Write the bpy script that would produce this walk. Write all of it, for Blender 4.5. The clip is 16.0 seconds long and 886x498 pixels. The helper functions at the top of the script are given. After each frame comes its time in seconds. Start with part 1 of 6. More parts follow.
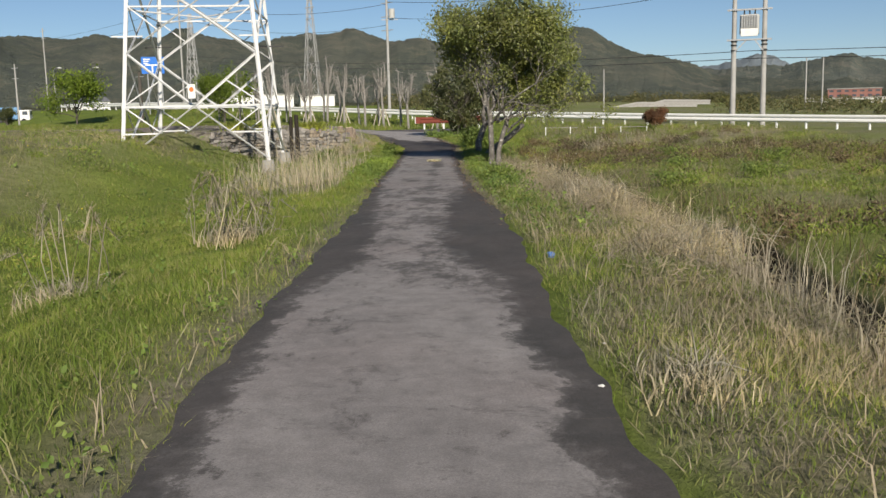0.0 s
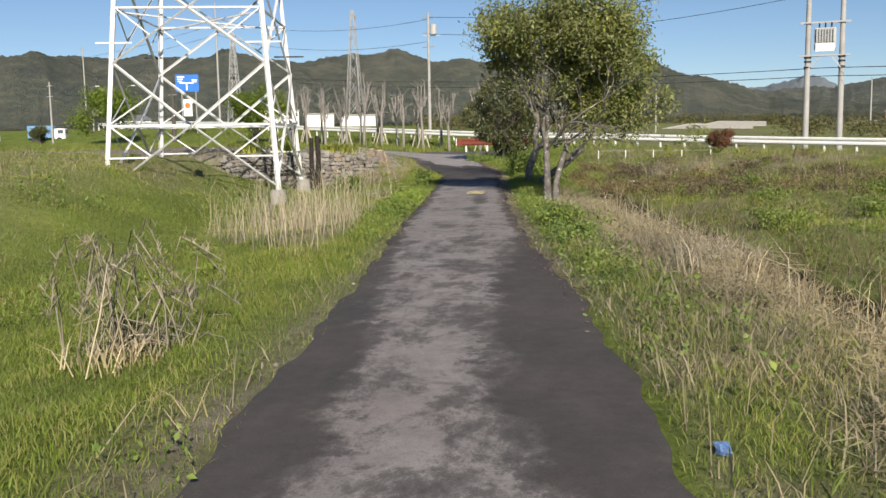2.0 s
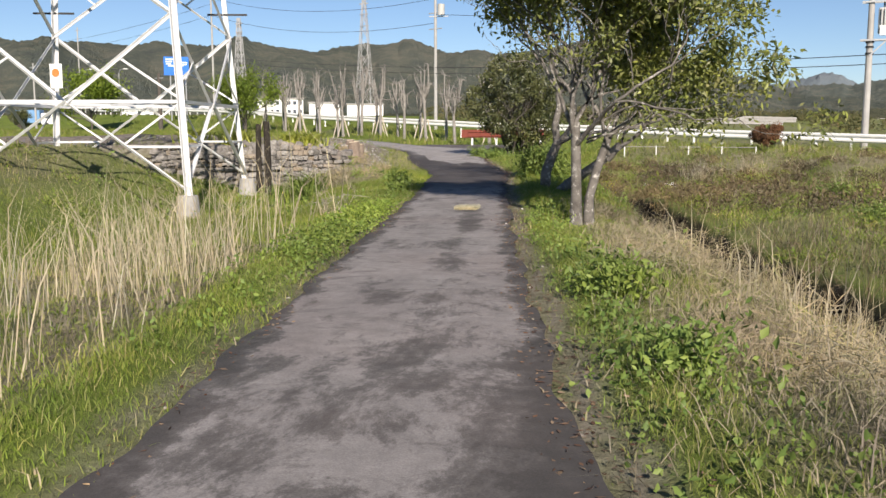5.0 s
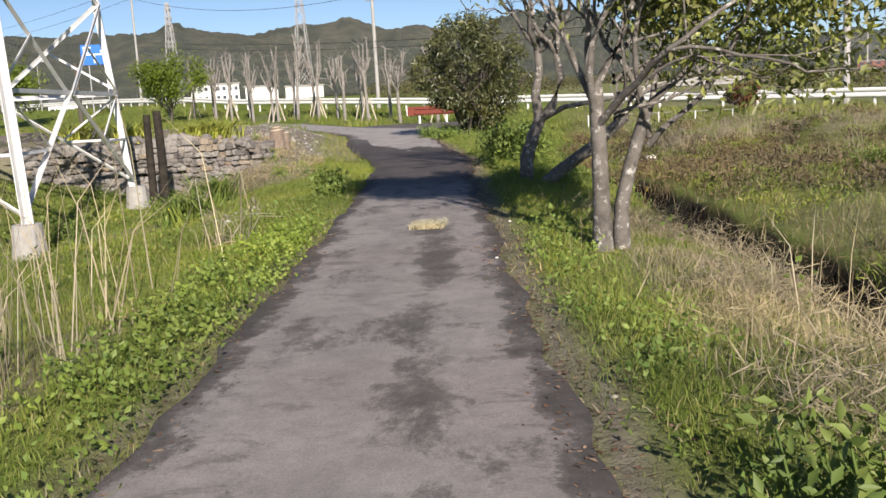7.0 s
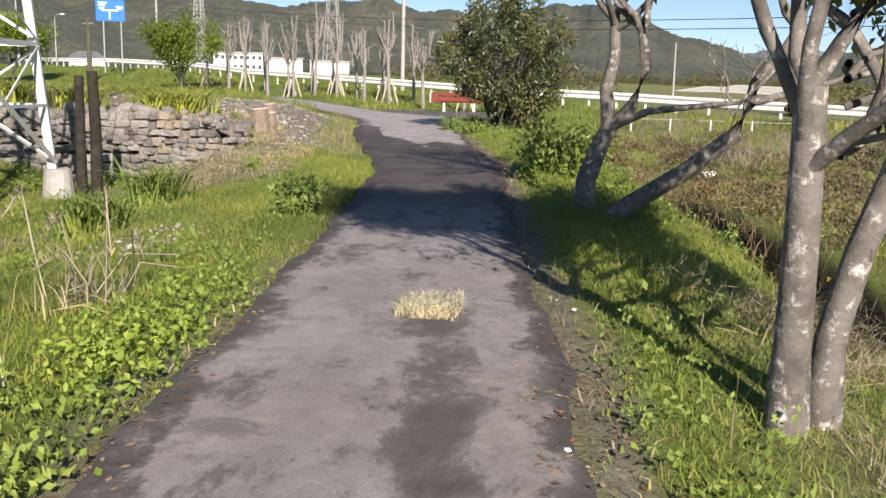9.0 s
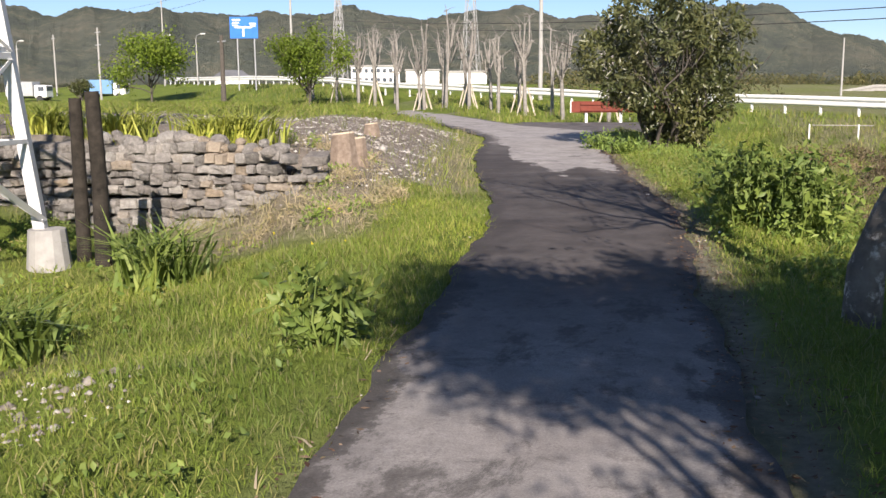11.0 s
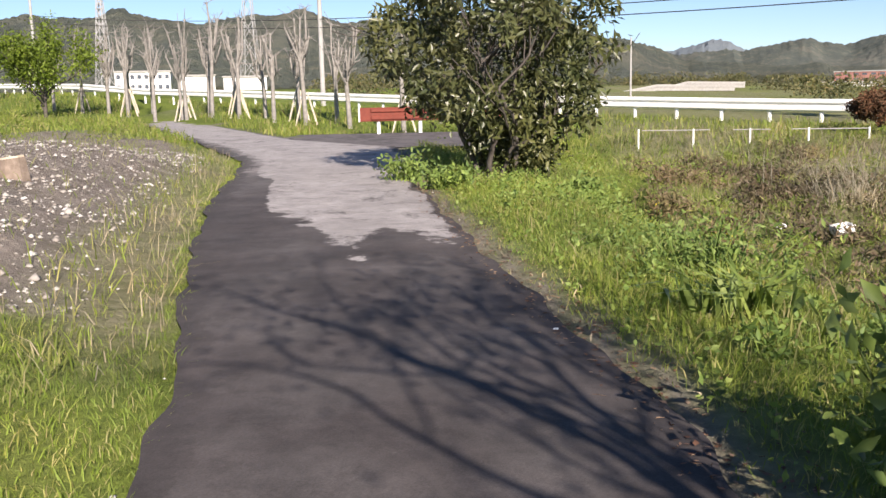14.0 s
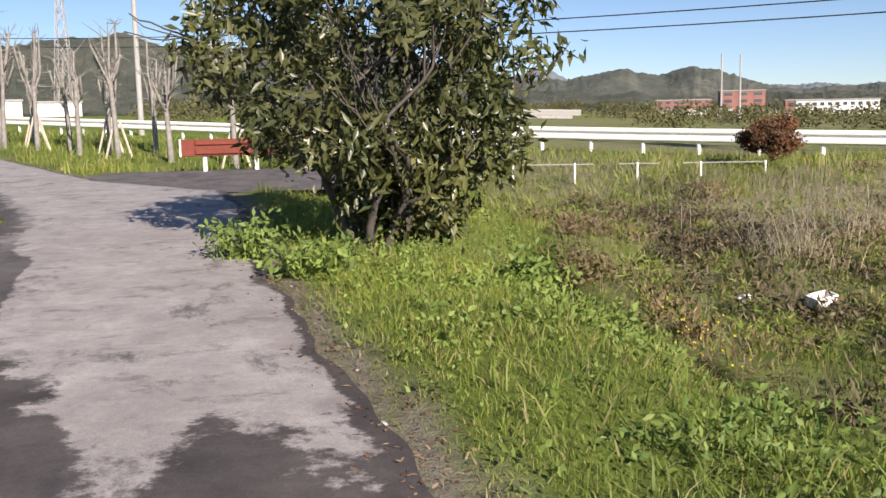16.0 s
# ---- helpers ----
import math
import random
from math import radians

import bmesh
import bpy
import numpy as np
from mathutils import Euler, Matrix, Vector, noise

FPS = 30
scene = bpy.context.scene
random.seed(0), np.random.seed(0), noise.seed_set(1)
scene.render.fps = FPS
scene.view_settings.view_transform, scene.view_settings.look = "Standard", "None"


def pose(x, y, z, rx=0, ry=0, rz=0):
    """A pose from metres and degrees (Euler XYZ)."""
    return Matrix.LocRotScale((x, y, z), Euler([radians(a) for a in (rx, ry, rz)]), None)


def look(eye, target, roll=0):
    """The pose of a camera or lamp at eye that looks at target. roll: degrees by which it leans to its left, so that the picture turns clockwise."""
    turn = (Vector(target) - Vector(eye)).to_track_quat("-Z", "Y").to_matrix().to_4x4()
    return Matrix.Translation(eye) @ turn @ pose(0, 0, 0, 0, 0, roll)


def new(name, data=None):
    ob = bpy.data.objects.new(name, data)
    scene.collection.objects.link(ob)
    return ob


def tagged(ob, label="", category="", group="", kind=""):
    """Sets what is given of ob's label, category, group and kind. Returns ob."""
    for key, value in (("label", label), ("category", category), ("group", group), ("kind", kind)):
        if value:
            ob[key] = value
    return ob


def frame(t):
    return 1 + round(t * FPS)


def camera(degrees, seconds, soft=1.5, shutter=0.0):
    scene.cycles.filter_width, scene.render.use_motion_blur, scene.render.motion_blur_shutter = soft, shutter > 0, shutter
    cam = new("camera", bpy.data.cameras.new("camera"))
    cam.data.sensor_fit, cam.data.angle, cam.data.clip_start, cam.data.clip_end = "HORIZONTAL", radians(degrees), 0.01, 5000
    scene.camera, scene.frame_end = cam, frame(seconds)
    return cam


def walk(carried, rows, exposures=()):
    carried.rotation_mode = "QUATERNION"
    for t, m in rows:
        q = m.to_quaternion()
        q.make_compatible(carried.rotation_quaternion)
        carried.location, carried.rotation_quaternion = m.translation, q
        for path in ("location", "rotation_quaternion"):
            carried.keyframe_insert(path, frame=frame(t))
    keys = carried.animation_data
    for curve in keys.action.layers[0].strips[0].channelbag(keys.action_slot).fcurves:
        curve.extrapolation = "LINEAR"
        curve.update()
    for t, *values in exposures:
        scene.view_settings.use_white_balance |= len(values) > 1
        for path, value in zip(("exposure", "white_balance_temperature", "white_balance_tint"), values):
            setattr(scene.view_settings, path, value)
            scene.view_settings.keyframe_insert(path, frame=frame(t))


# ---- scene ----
cam = camera(50.5, 16.0)
PATH = [
    (0, (2.31, -2.866, 1.503), (2.13, -0.895, 1.213), -1.3),
    (0.5, (2.201, -1.587, 1.514), (2.048, 0.392, 1.264), -0.8),
    (1, (2.068, -0.276, 1.506), (1.877, 1.7, 1.264), -1.4),
    (1.5, (1.952, 1.024, 1.519), (1.711, 2.993, 1.268), -2.2),
    (2, (1.827, 2.283, 1.535), (1.559, 4.25, 1.289), -1.0),
    (2.5, (1.749, 3.469, 1.545), (1.533, 5.447, 1.345), 0.0),
    (3, (1.784, 4.66, 1.537), (1.616, 6.644, 1.351), -1.5),
    (3.5, (1.793, 5.937, 1.524), (1.698, 7.925, 1.328), 0.9),
    (4, (1.694, 7.273, 1.48), (1.574, 9.258, 1.269), 5.2),
    (4.5, (1.574, 8.672, 1.434), (1.307, 10.641, 1.204), 2.7),
    (5, (1.416, 9.998, 1.403), (1.123, 11.959, 1.141), -0.1),
    (7.5, (0.509, 16.265, 1.411), (0.320, 18.231, 1.097), -3.3),
    (8, (0.371, 17.398, 1.416), (0.195, 19.366, 1.102), -2.9),
    (8.5, (0.294, 18.528, 1.407), (0.145, 20.496, 1.081), 0.7),
    (9, (0.244, 19.679, 1.403), (0.020, 21.637, 1.062), 1.4),
    (9.5, (0.191, 20.868, 1.419), (-0.100, 22.812, 1.051), 1.6),
    (10, (0.022, 22.062, 1.432), (-0.367, 23.987, 1.056), 0.4),
    (12.5, (-0.904, 27.89, 1.462), (-1.481, 29.79, 1.222), 0.4),
    (13, (-1.056, 29.185, 1.45), (-1.369, 31.136, 1.145), -1.4),
    (13.5, (-1.235, 30.435, 1.449), (-1.363, 32.408, 1.145), 0.5),
    (14, (-1.401, 31.702, 1.448), (-1.488, 33.674, 1.127), -1.3),
    (14.5, (-1.479, 32.956, 1.447), (-1.468, 34.929, 1.123), -2.0),
    (15, (-1.586, 34.198, 1.483), (-1.516, 36.174, 1.189), 1.5),
    (15.5, (-1.658, 35.403, 1.51), (-1.421, 37.375, 1.268), 3.7),
    (16, (-1.847, 36.532, 1.522), (-1.584, 38.496, 1.249), -1.2),
]
EXPOSURES = [(0.0, 0.28, 6500, 10), (0.5, 0.46, 6500, 10), (1.0, 0.46, 6500, 10.5), (2.0, 0.5, 6500, 11.5), (3.5, 0.52, 6500, 13), (5.0, 0.66, 6500, 14), (7.5, 0.72, 6500, 15.5), (9.0, 0.9, 6500, 16), (10.0, 0.95, 6500, 16), (12.5, 0.92, 6500, 17.5), (13.5, 1.08, 6500, 18), (14.5, 1.02, 6500, 18), (16.0, 0.9, 6500, 18)]
walk(cam, [(t, look(eye, target, roll)) for t, eye, target, roll in PATH], EXPOSURES)

# ---------------------------------------------------------------- light
SUN_ELEV = 28.5
SUN_WAY = Vector((-0.32, 0.947, 0)) * math.cos(radians(SUN_ELEV)) + Vector((0, 0, -math.sin(radians(SUN_ELEV))))
sun = new("sun", bpy.data.lights.new("sun", "SUN"))
sun.data.energy, sun.data.angle, sun.data.color = 5.0, radians(0.55), (1.0, 0.91, 0.78)
sun.matrix_world = look((0, 0, 60), Vector((0, 0, 60)) + SUN_WAY)
world = bpy.data.worlds.new("sky")
scene.world = world
world.use_nodes = True
sky = world.node_tree.nodes.new("ShaderNodeTexSky")
sky.sky_type, sky.sun_disc = "NISHITA", False
sky.sun_elevation, sky.sun_rotation = radians(SUN_ELEV), radians(161)
sky.air_density, sky.dust_density, sky.ozone_density = 0.75, 0.1, 3.5
world.node_tree.links.new(sky.outputs[0], world.node_tree.nodes["Background"].inputs[0])
world.node_tree.nodes["Background"].inputs[1].default_value = 0.063

RNG = np.random.default_rng(7)


# ---------------------------------------------------------------- materials
def mat(name, rough=0.9, metal=0.0, spec=0.3):
    m = bpy.data.materials.new(name)
    m.use_nodes = True
    b = m.node_tree.nodes["Principled BSDF"]
    b.inputs["Roughness"].default_value, b.inputs["Metallic"].default_value = rough, metal
    b.inputs["Specular IOR Level"].default_value = spec
    return m, m.node_tree, b


def node(nt, kind, **props):
    n = nt.nodes.new(kind)
    for k, v in props.items():
        if k == "op":
            n.operation = v
        elif k == "blend":
            n.blend_type = v
        elif k == "name_":
            n.attribute_name = v
        elif k == "feature":
            n.feature = v
        elif k == "kind_":
            n.data_type = v
    return n


def plug(nt, n, i, v):
    if isinstance(v, bpy.types.NodeSocket):
        nt.links.new(v, n.inputs[i])
    elif isinstance(v, (tuple, list)) and len(v) == 3 and n.inputs[i].type == "RGBA":
        n.inputs[i].default_value = (*v, 1)
    else:
        n.inputs[i].default_value = v


def place(nt):
    return node(nt, "ShaderNodeTexCoord").outputs["Object"]


def noisy(nt, scale, detail=4.0, rough=0.55, vec=None, stretch=None, warp=0.0):
    v = vec or place(nt)
    if stretch:
        mp = node(nt, "ShaderNodeMapping")
        plug(nt, mp, 0, v)
        mp.inputs["Scale"].default_value = stretch
        v = mp.outputs[0]
    n = node(nt, "ShaderNodeTexNoise")
    plug(nt, n, "Vector", v)
    plug(nt, n, "Scale", scale)
    plug(nt, n, "Detail", detail)
    plug(nt, n, "Roughness", rough)
    plug(nt, n, "Distortion", warp)
    return n.outputs["Fac"]


def ramp(nt, fac, stops, mode="LINEAR"):
    r = node(nt, "ShaderNodeValToRGB")
    r.color_ramp.interpolation = mode
    el = r.color_ramp.elements
    while len(el) < len(stops):
        el.new(0.5)
    for e, (p, c) in zip(el, stops):
        e.position = p
        e.color = (*c, 1) if isinstance(c, (tuple, list)) else (c, c, c, 1)
    plug(nt, r, 0, fac)
    return r.outputs[0]


def mix(nt, fac, a, b, blend="MIX"):
    m = node(nt, "ShaderNodeMix", kind_="RGBA", blend=blend)
    plug(nt, m, 0, fac)
    plug(nt, m, 6, a)
    plug(nt, m, 7, b)
    return m.outputs[2]


def calc(nt, op, a, b=0.0):
    m = node(nt, "ShaderNodeMath", op=op)
    plug(nt, m, 0, a)
    plug(nt, m, 1, b)
    return m.outputs[0]


def attr(nt, name):
    return node(nt, "ShaderNodeAttribute", name_=name).outputs["Fac"]


def bump(nt, b, fac, strength=0.4, dist=0.02):
    n = node(nt, "ShaderNodeBump")
    plug(nt, n, "Height", fac)
    n.inputs["Strength"].default_value, n.inputs["Distance"].default_value = strength, dist
    nt.links.new(n.outputs[0], b.inputs["Normal"])


def mottled(name, a, b_, scale=6.0, rough=0.85, metal=0.0, grain=60.0, bumpy=0.25, c=None, spec=0.3, by_object=0.0):
    """Two-scale variation of a plain surface between colours a and b, with a grain relief."""
    m, nt, b = mat(name, rough, metal, spec)
    col = ramp(nt, noisy(nt, scale, 6, 0.65), [(0.3, a), (0.68, b_)])
    if c:
        col = mix(nt, ramp(nt, noisy(nt, scale * 2.7, 5, 0.7), [(0.55, 0.0), (0.7, 1.0)]), col, c)
    if by_object:
        r = node(nt, "ShaderNodeObjectInfo").outputs["Random"]
        k = calc(nt, "ADD", calc(nt, "MULTIPLY", r, by_object), 1 - by_object / 2)
        mm = node(nt, "ShaderNodeVectorMath", op="SCALE")
        plug(nt, mm, 0, col)
        plug(nt, mm, "Scale", k)
        col = mm.outputs[0]
    plug(nt, b, "Base Color", col)
    if bumpy:
        bump(nt, b, noisy(nt, grain, 4, 0.6), bumpy, 0.01)
    return m


def foliage(name, colours, rough=0.55, through_=0.3, spec=0.25):
    """Leaves or blades: a colour per blade, part of the light passing through."""
    m, nt, b = mat(name, rough, 0, spec)
    r = node(nt, "ShaderNodeNewGeometry").outputs["Random Per Island"]
    n = len(colours)
    col = ramp(nt, r, [(i / (n - 1), c) for i, c in enumerate(colours)])
    patch = ramp(nt, noisy(nt, 0.9, 3), [(0.3, (0.72, 0.78, 0.75)), (0.7, (1.2, 1.12, 1.0))])
    col = mix(nt, 1.0, col, patch, "MULTIPLY")
    col = mix(nt, 1.0, col, ramp(nt, noisy(nt, 0.28, 4, 0.6), [(0.36, (0.70, 0.72, 0.78)), (0.5, (1.0, 1.0, 1.0)), (0.64, (1.16, 1.14, 0.95))]), "MULTIPLY")
    plug(nt, b, "Base Color", col)
    tr = node(nt, "ShaderNodeBsdfTranslucent")
    plug(nt, tr, 0, mix(nt, 1.0, col, (1.15, 1.2, 0.7), "MULTIPLY"))
    ms = node(nt, "ShaderNodeMixShader")
    plug(nt, ms, 0, through_)
    nt.links.new(b.outputs[0], ms.inputs[1])
    nt.links.new(tr.outputs[0], ms.inputs[2])
    nt.links.new(ms.outputs[0], nt.nodes["Material Output"].inputs[0])
    return m


def ground_material():
    m, nt, b = mat("ground_soil", 0.95, 0, 0.15)
    big = noisy(nt, 0.35, 5, 0.6)
    fine = noisy(nt, 9, 5, 0.7)
    green = ramp(nt, big, [(0.3, (0.10, 0.135, 0.026)), (0.55, (0.155, 0.205, 0.036)), (0.75, (0.19, 0.215, 0.055))])
    dry = ramp(nt, noisy(nt, 2.2, 5, 0.65), [(0.3, (0.17, 0.14, 0.095)), (0.7, (0.32, 0.275, 0.20))])
    bare = ramp(nt, noisy(nt, 3.0, 6, 0.7), [(0.3, (0.15, 0.125, 0.105)), (0.7, (0.30, 0.265, 0.225))])
    c = mix(nt, calc(nt, "MULTIPLY", attr(nt, "dry"), ramp(nt, fine, [(0.25, 0.55), (0.6, 1.0)])), green, dry)
    c = mix(nt, attr(nt, "bare"), c, bare)
    c = mix(nt, attr(nt, "mud"), c, (0.022, 0.018, 0.013))
    c = mix(nt, 1.0, c, ramp(nt, fine, [(0.25, 0.62), (0.75, 1.25)]), "MULTIPLY")
    plug(nt, b, "Base Color", c)
    bump(nt, b, noisy(nt, 14, 6, 0.75), 0.9, 0.06)
    return m


def asphalt_material():
    """Worn grey asphalt: pale wheel-polished middle, dark mossy margins, dark blotches, fine stone grain and painted
    tree shade.
    """
    m, nt, b = mat("asphalt", 0.86, 0, 0.3)
    across = attr(nt, "margin")
    rough_edge = calc(nt, "MULTIPLY", calc(nt, "SUBTRACT", noisy(nt, 1.4, 9, 0.75), 0.5), 1.5)
    pale = ramp(nt, calc(nt, "ADD", attr(nt, "pale"), rough_edge), [(0.46, 0.0), (0.56, 1.0)])
    wob = noisy(nt, 0.55, 5, 0.62)
    grain = noisy(nt, 95, 3, 0.7)
    base = ramp(nt, noisy(nt, 1.1, 6, 0.6, stretch=(1, 0.45, 1)), [(0.3, (0.185, 0.172, 0.166)), (0.7, (0.265, 0.248, 0.238))])
    base = mix(nt, ramp(nt, noisy(nt, 0.4, 3), [(0.45, 0.0), (0.65, 0.55)]), base, (0.235, 0.205, 0.194))
    base = mix(nt, pale, base, ramp(nt, noisy(nt, 1.6, 6), [(0.35, (0.28, 0.262, 0.25)), (0.65, (0.35, 0.328, 0.315))]))
    edge = calc(nt, "ADD", across, calc(nt, "MULTIPLY", calc(nt, "SUBTRACT", noisy(nt, 2.3, 11, 0.76, stretch=(1, 0.75, 1)), 0.5), 1.15))
    dark = calc(nt, "MULTIPLY", ramp(nt, edge, [(0.73, 0.0), (0.79, 0.7), (0.9, 0.95)]), calc(nt, "SUBTRACT", 1.0, calc(nt, "MULTIPLY", pale, 0.8)))
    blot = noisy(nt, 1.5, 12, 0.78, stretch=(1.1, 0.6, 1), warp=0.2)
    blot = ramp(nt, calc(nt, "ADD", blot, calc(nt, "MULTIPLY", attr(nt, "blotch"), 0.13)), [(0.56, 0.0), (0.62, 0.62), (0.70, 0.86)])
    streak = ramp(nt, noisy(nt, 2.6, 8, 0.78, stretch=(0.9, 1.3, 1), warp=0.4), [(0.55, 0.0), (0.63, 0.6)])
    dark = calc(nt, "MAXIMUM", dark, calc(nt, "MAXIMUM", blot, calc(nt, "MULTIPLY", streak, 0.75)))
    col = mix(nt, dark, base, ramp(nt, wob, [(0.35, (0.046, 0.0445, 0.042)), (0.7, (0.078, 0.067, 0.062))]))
    # Painted tree shade across the path, with a brown dirt strip at its left
    col = mix(nt, calc(nt, "MULTIPLY", calc(nt, "MULTIPLY", attr(nt, "fresh"), calc(nt, "SUBTRACT", 1.0, pale)), ramp(nt, noisy(nt, 1.2, 5), [(0.3, 0.8), (0.6, 1.0)])), col, ramp(nt, noisy(nt, 2.0, 7, 0.7), [(0.35, (0.042, 0.037, 0.0355)), (0.7, (0.075, 0.064, 0.061))]))
    lich = ramp(nt, noisy(nt, 7, 6, 0.8), [(0.66, 0.0), (0.72, 0.35)])
    col = mix(nt, lich, col, (0.19, 0.195, 0.175))
    worn = ramp(nt, noisy(nt, 4.5, 8, 0.8), [(0.35, 0.8), (0.65, 1.16)])
    col = mix(nt, 1.0, col, worn, "MULTIPLY")
    col = mix(nt, 1.0, col, ramp(nt, grain, [(0.3, 0.78), (0.7, 1.2)]), "MULTIPLY")
    plug(nt, b, "Base Color", col)
    bump(nt, b, grain, 0.35, 0.006)
    return m


M_GROUND, M_ROAD = ground_material(), asphalt_material()
M_GRASS = foliage("grass_green", [(0.14, 0.20, 0.035), (0.21, 0.29, 0.05), (0.17, 0.24, 0.04), (0.30, 0.32, 0.09), (0.36, 0.32, 0.17)])
M_FIELD = foliage("grass_field", [(0.13, 0.185, 0.035), (0.20, 0.265, 0.05), (0.155, 0.20, 0.045), (0.26, 0.28, 0.08), (0.30, 0.26, 0.14)])
M_WEED = foliage("weed_leaf", [(0.12, 0.19, 0.05), (0.19, 0.27, 0.07), (0.25, 0.32, 0.09)])
M_STRAW = foliage("straw", [(0.28, 0.24, 0.175), (0.42, 0.37, 0.29), (0.34, 0.30, 0.23), (0.55, 0.50, 0.41)], 0.7, 0.15)
M_DRY = foliage("dry_grass", [(0.25, 0.205, 0.145), (0.40, 0.345, 0.255), (0.31, 0.265, 0.215), (0.30, 0.29, 0.14)], 0.8, 0.15)
M_BROWN = foliage("brown_scrub", [(0.085, 0.062, 0.04), (0.17, 0.13, 0.085), (0.11, 0.095, 0.045), (0.22, 0.18, 0.13)], 0.85, 0.1)
M_LEAF = foliage("tree_leaf", [(0.12, 0.15, 0.05), (0.19, 0.215, 0.07), (0.31, 0.34, 0.09), (0.16, 0.185, 0.07), (0.26, 0.255, 0.125)], 0.42, 0.28, 0.4)
M_BUSH = foliage("bush_leaf", [(0.062, 0.077, 0.03), (0.09, 0.10, 0.04), (0.125, 0.13, 0.055), (0.075, 0.09, 0.035)], 0.38, 0.16, 0.45)
M_FRESH = foliage("spring_leaf", [(0.13, 0.19, 0.025), (0.19, 0.26, 0.035), (0.15, 0.21, 0.035)], 0.5, 0.3)
# Pale patches paint in sun dapples as well as lichen on the trunks
M_BARK = mottled("bark", (0.065, 0.057, 0.05), (0.19, 0.175, 0.155), 4.5, 0.92, bumpy=0.8, grain=34, c=(0.50, 0.48, 0.44))
M_BARKD = mottled("bark_dark", (0.055, 0.047, 0.04), (0.12, 0.105, 0.09), 10, 0.93, bumpy=0.7, grain=38)
M_STEEL = mottled("galvanised_white_paint", (0.50, 0.51, 0.52), (0.66, 0.66, 0.65), 3, 0.5, 0.0, bumpy=0.08)
M_WHITE = mottled("white_rail_paint", (0.66, 0.66, 0.64), (0.80, 0.80, 0.78), 1.2, 0.5, bumpy=0.05)
M_RED = mottled("rusty_red_paint", (0.12, 0.026, 0.016), (0.19, 0.042, 0.025), 5, 0.7, bumpy=0.2, c=(0.15, 0.05, 0.03))
M_CONC = mottled("concrete", (0.26, 0.25, 0.235), (0.38, 0.37, 0.35), 5, 0.9, bumpy=0.3)
M_POLE = mottled("concrete_pole", (0.30, 0.295, 0.28), (0.40, 0.39, 0.375), 1.5, 0.85, bumpy=0.1)
M_DARK = mottled("dark_metal", (0.02, 0.02, 0.022), (0.05, 0.05, 0.05), 8, 0.6, bumpy=0.05)
M_GREY = mottled("grey_metal", (0.33, 0.34, 0.35), (0.45, 0.46, 0.47), 6, 0.5, 0.2, bumpy=0.05)


# ---------------------------------------------------------------- mesh helpers
def np_mesh(name, verts, faces, material, kind="", label="", category="", parent=None, smooth=False):
    """One mesh object; faces is a list of integer arrays, each with rows of equal length."""
    me = bpy.data.meshes.new(name)
    verts = np.asarray(verts, np.float32)
    faces = [np.asarray(f, np.int32) for f in faces if len(f)]
    me.vertices.add(len(verts))
    me.vertices.foreach_set("co", verts.ravel())
    sizes = np.concatenate([np.full(len(f), f.shape[1], np.int32) for f in faces])
    loops = np.concatenate([f.ravel() for f in faces])
    me.loops.add(len(loops))
    me.loops.foreach_set("vertex_index", loops)
    me.polygons.add(len(sizes))
    starts = np.r_[0, np.cumsum(sizes)[:-1]].astype(np.int32)
    me.polygons.foreach_set("loop_start", starts)
    if smooth:
        me.polygons.foreach_set("use_smooth", np.ones(len(sizes), bool))
    me.update(calc_edges=True)
    me.materials.append(material)
    ob = new(name, me)
    ob.parent = parent
    return tagged(ob, label, category, "", kind)


def part(name, bm, material, parent, label=""):
    me = bpy.data.meshes.new(name)
    bm.normal_update()
    bm.to_mesh(me)
    bm.free()
    me.materials.append(material)
    ob = new(name, me)
    ob.parent = parent
    return tagged(ob, label)


def thing(name, x, y, z, label, category, group="", turn=0.0):
    ob = new(name)
    ob.matrix_world = pose(x, y, z, 0, 0, turn)
    ob.empty_display_size = 0.2
    return tagged(ob, label, category, group)


def box(bm, cx, cy, cz, sx, sy, sz, m=None, bevel=0.0):
    r = bmesh.ops.create_cube(bm, size=1.0)
    vs = r["verts"]
    t = Matrix.Translation((cx, cy, cz)) @ Matrix.Diagonal((sx, sy, sz, 1))
    bmesh.ops.transform(bm, matrix=(m @ t) if m else t, verts=vs)
    if bevel:
        es = list({e for v in vs for e in v.link_edges})
        bmesh.ops.bevel(bm, geom=es, offset=bevel, segments=1, affect="EDGES", profile=0.5)
    return bm


def boxed(*args, **kw):
    return box(bmesh.new(), *args, **kw)


def tube_arrays(pts, radii, sides=6):
    """A bent, tapering tube along pts, closed at its end."""
    pts, radii = np.asarray(pts, float), np.asarray(radii, float)
    n = len(pts)
    tan = np.gradient(pts, axis=0)
    tan /= np.linalg.norm(tan, axis=1, keepdims=True) + 1e-9
    ref = np.where(np.abs(tan[:, 2:3]) > 0.9, [[1.0, 0, 0]], [[0, 0, 1.0]])
    u = np.cross(tan, ref)
    u /= np.linalg.norm(u, axis=1, keepdims=True) + 1e-9
    w = np.cross(tan, u)
    a = np.linspace(0, 2 * np.pi, sides, endpoint=False)
    ring = pts[:, None] + radii[:, None, None] * (np.cos(a)[None, :, None] * u[:, None] + np.sin(a)[None, :, None] * w[:, None])
    v = ring.reshape(-1, 3)
    i = np.arange(n - 1)[:, None] * sides
    j = np.arange(sides)[None]
    k = (j + 1) % sides
    q = np.stack([i + j, i + k, i + sides + k, i + sides + j], -1).reshape(-1, 4)
    return v, q


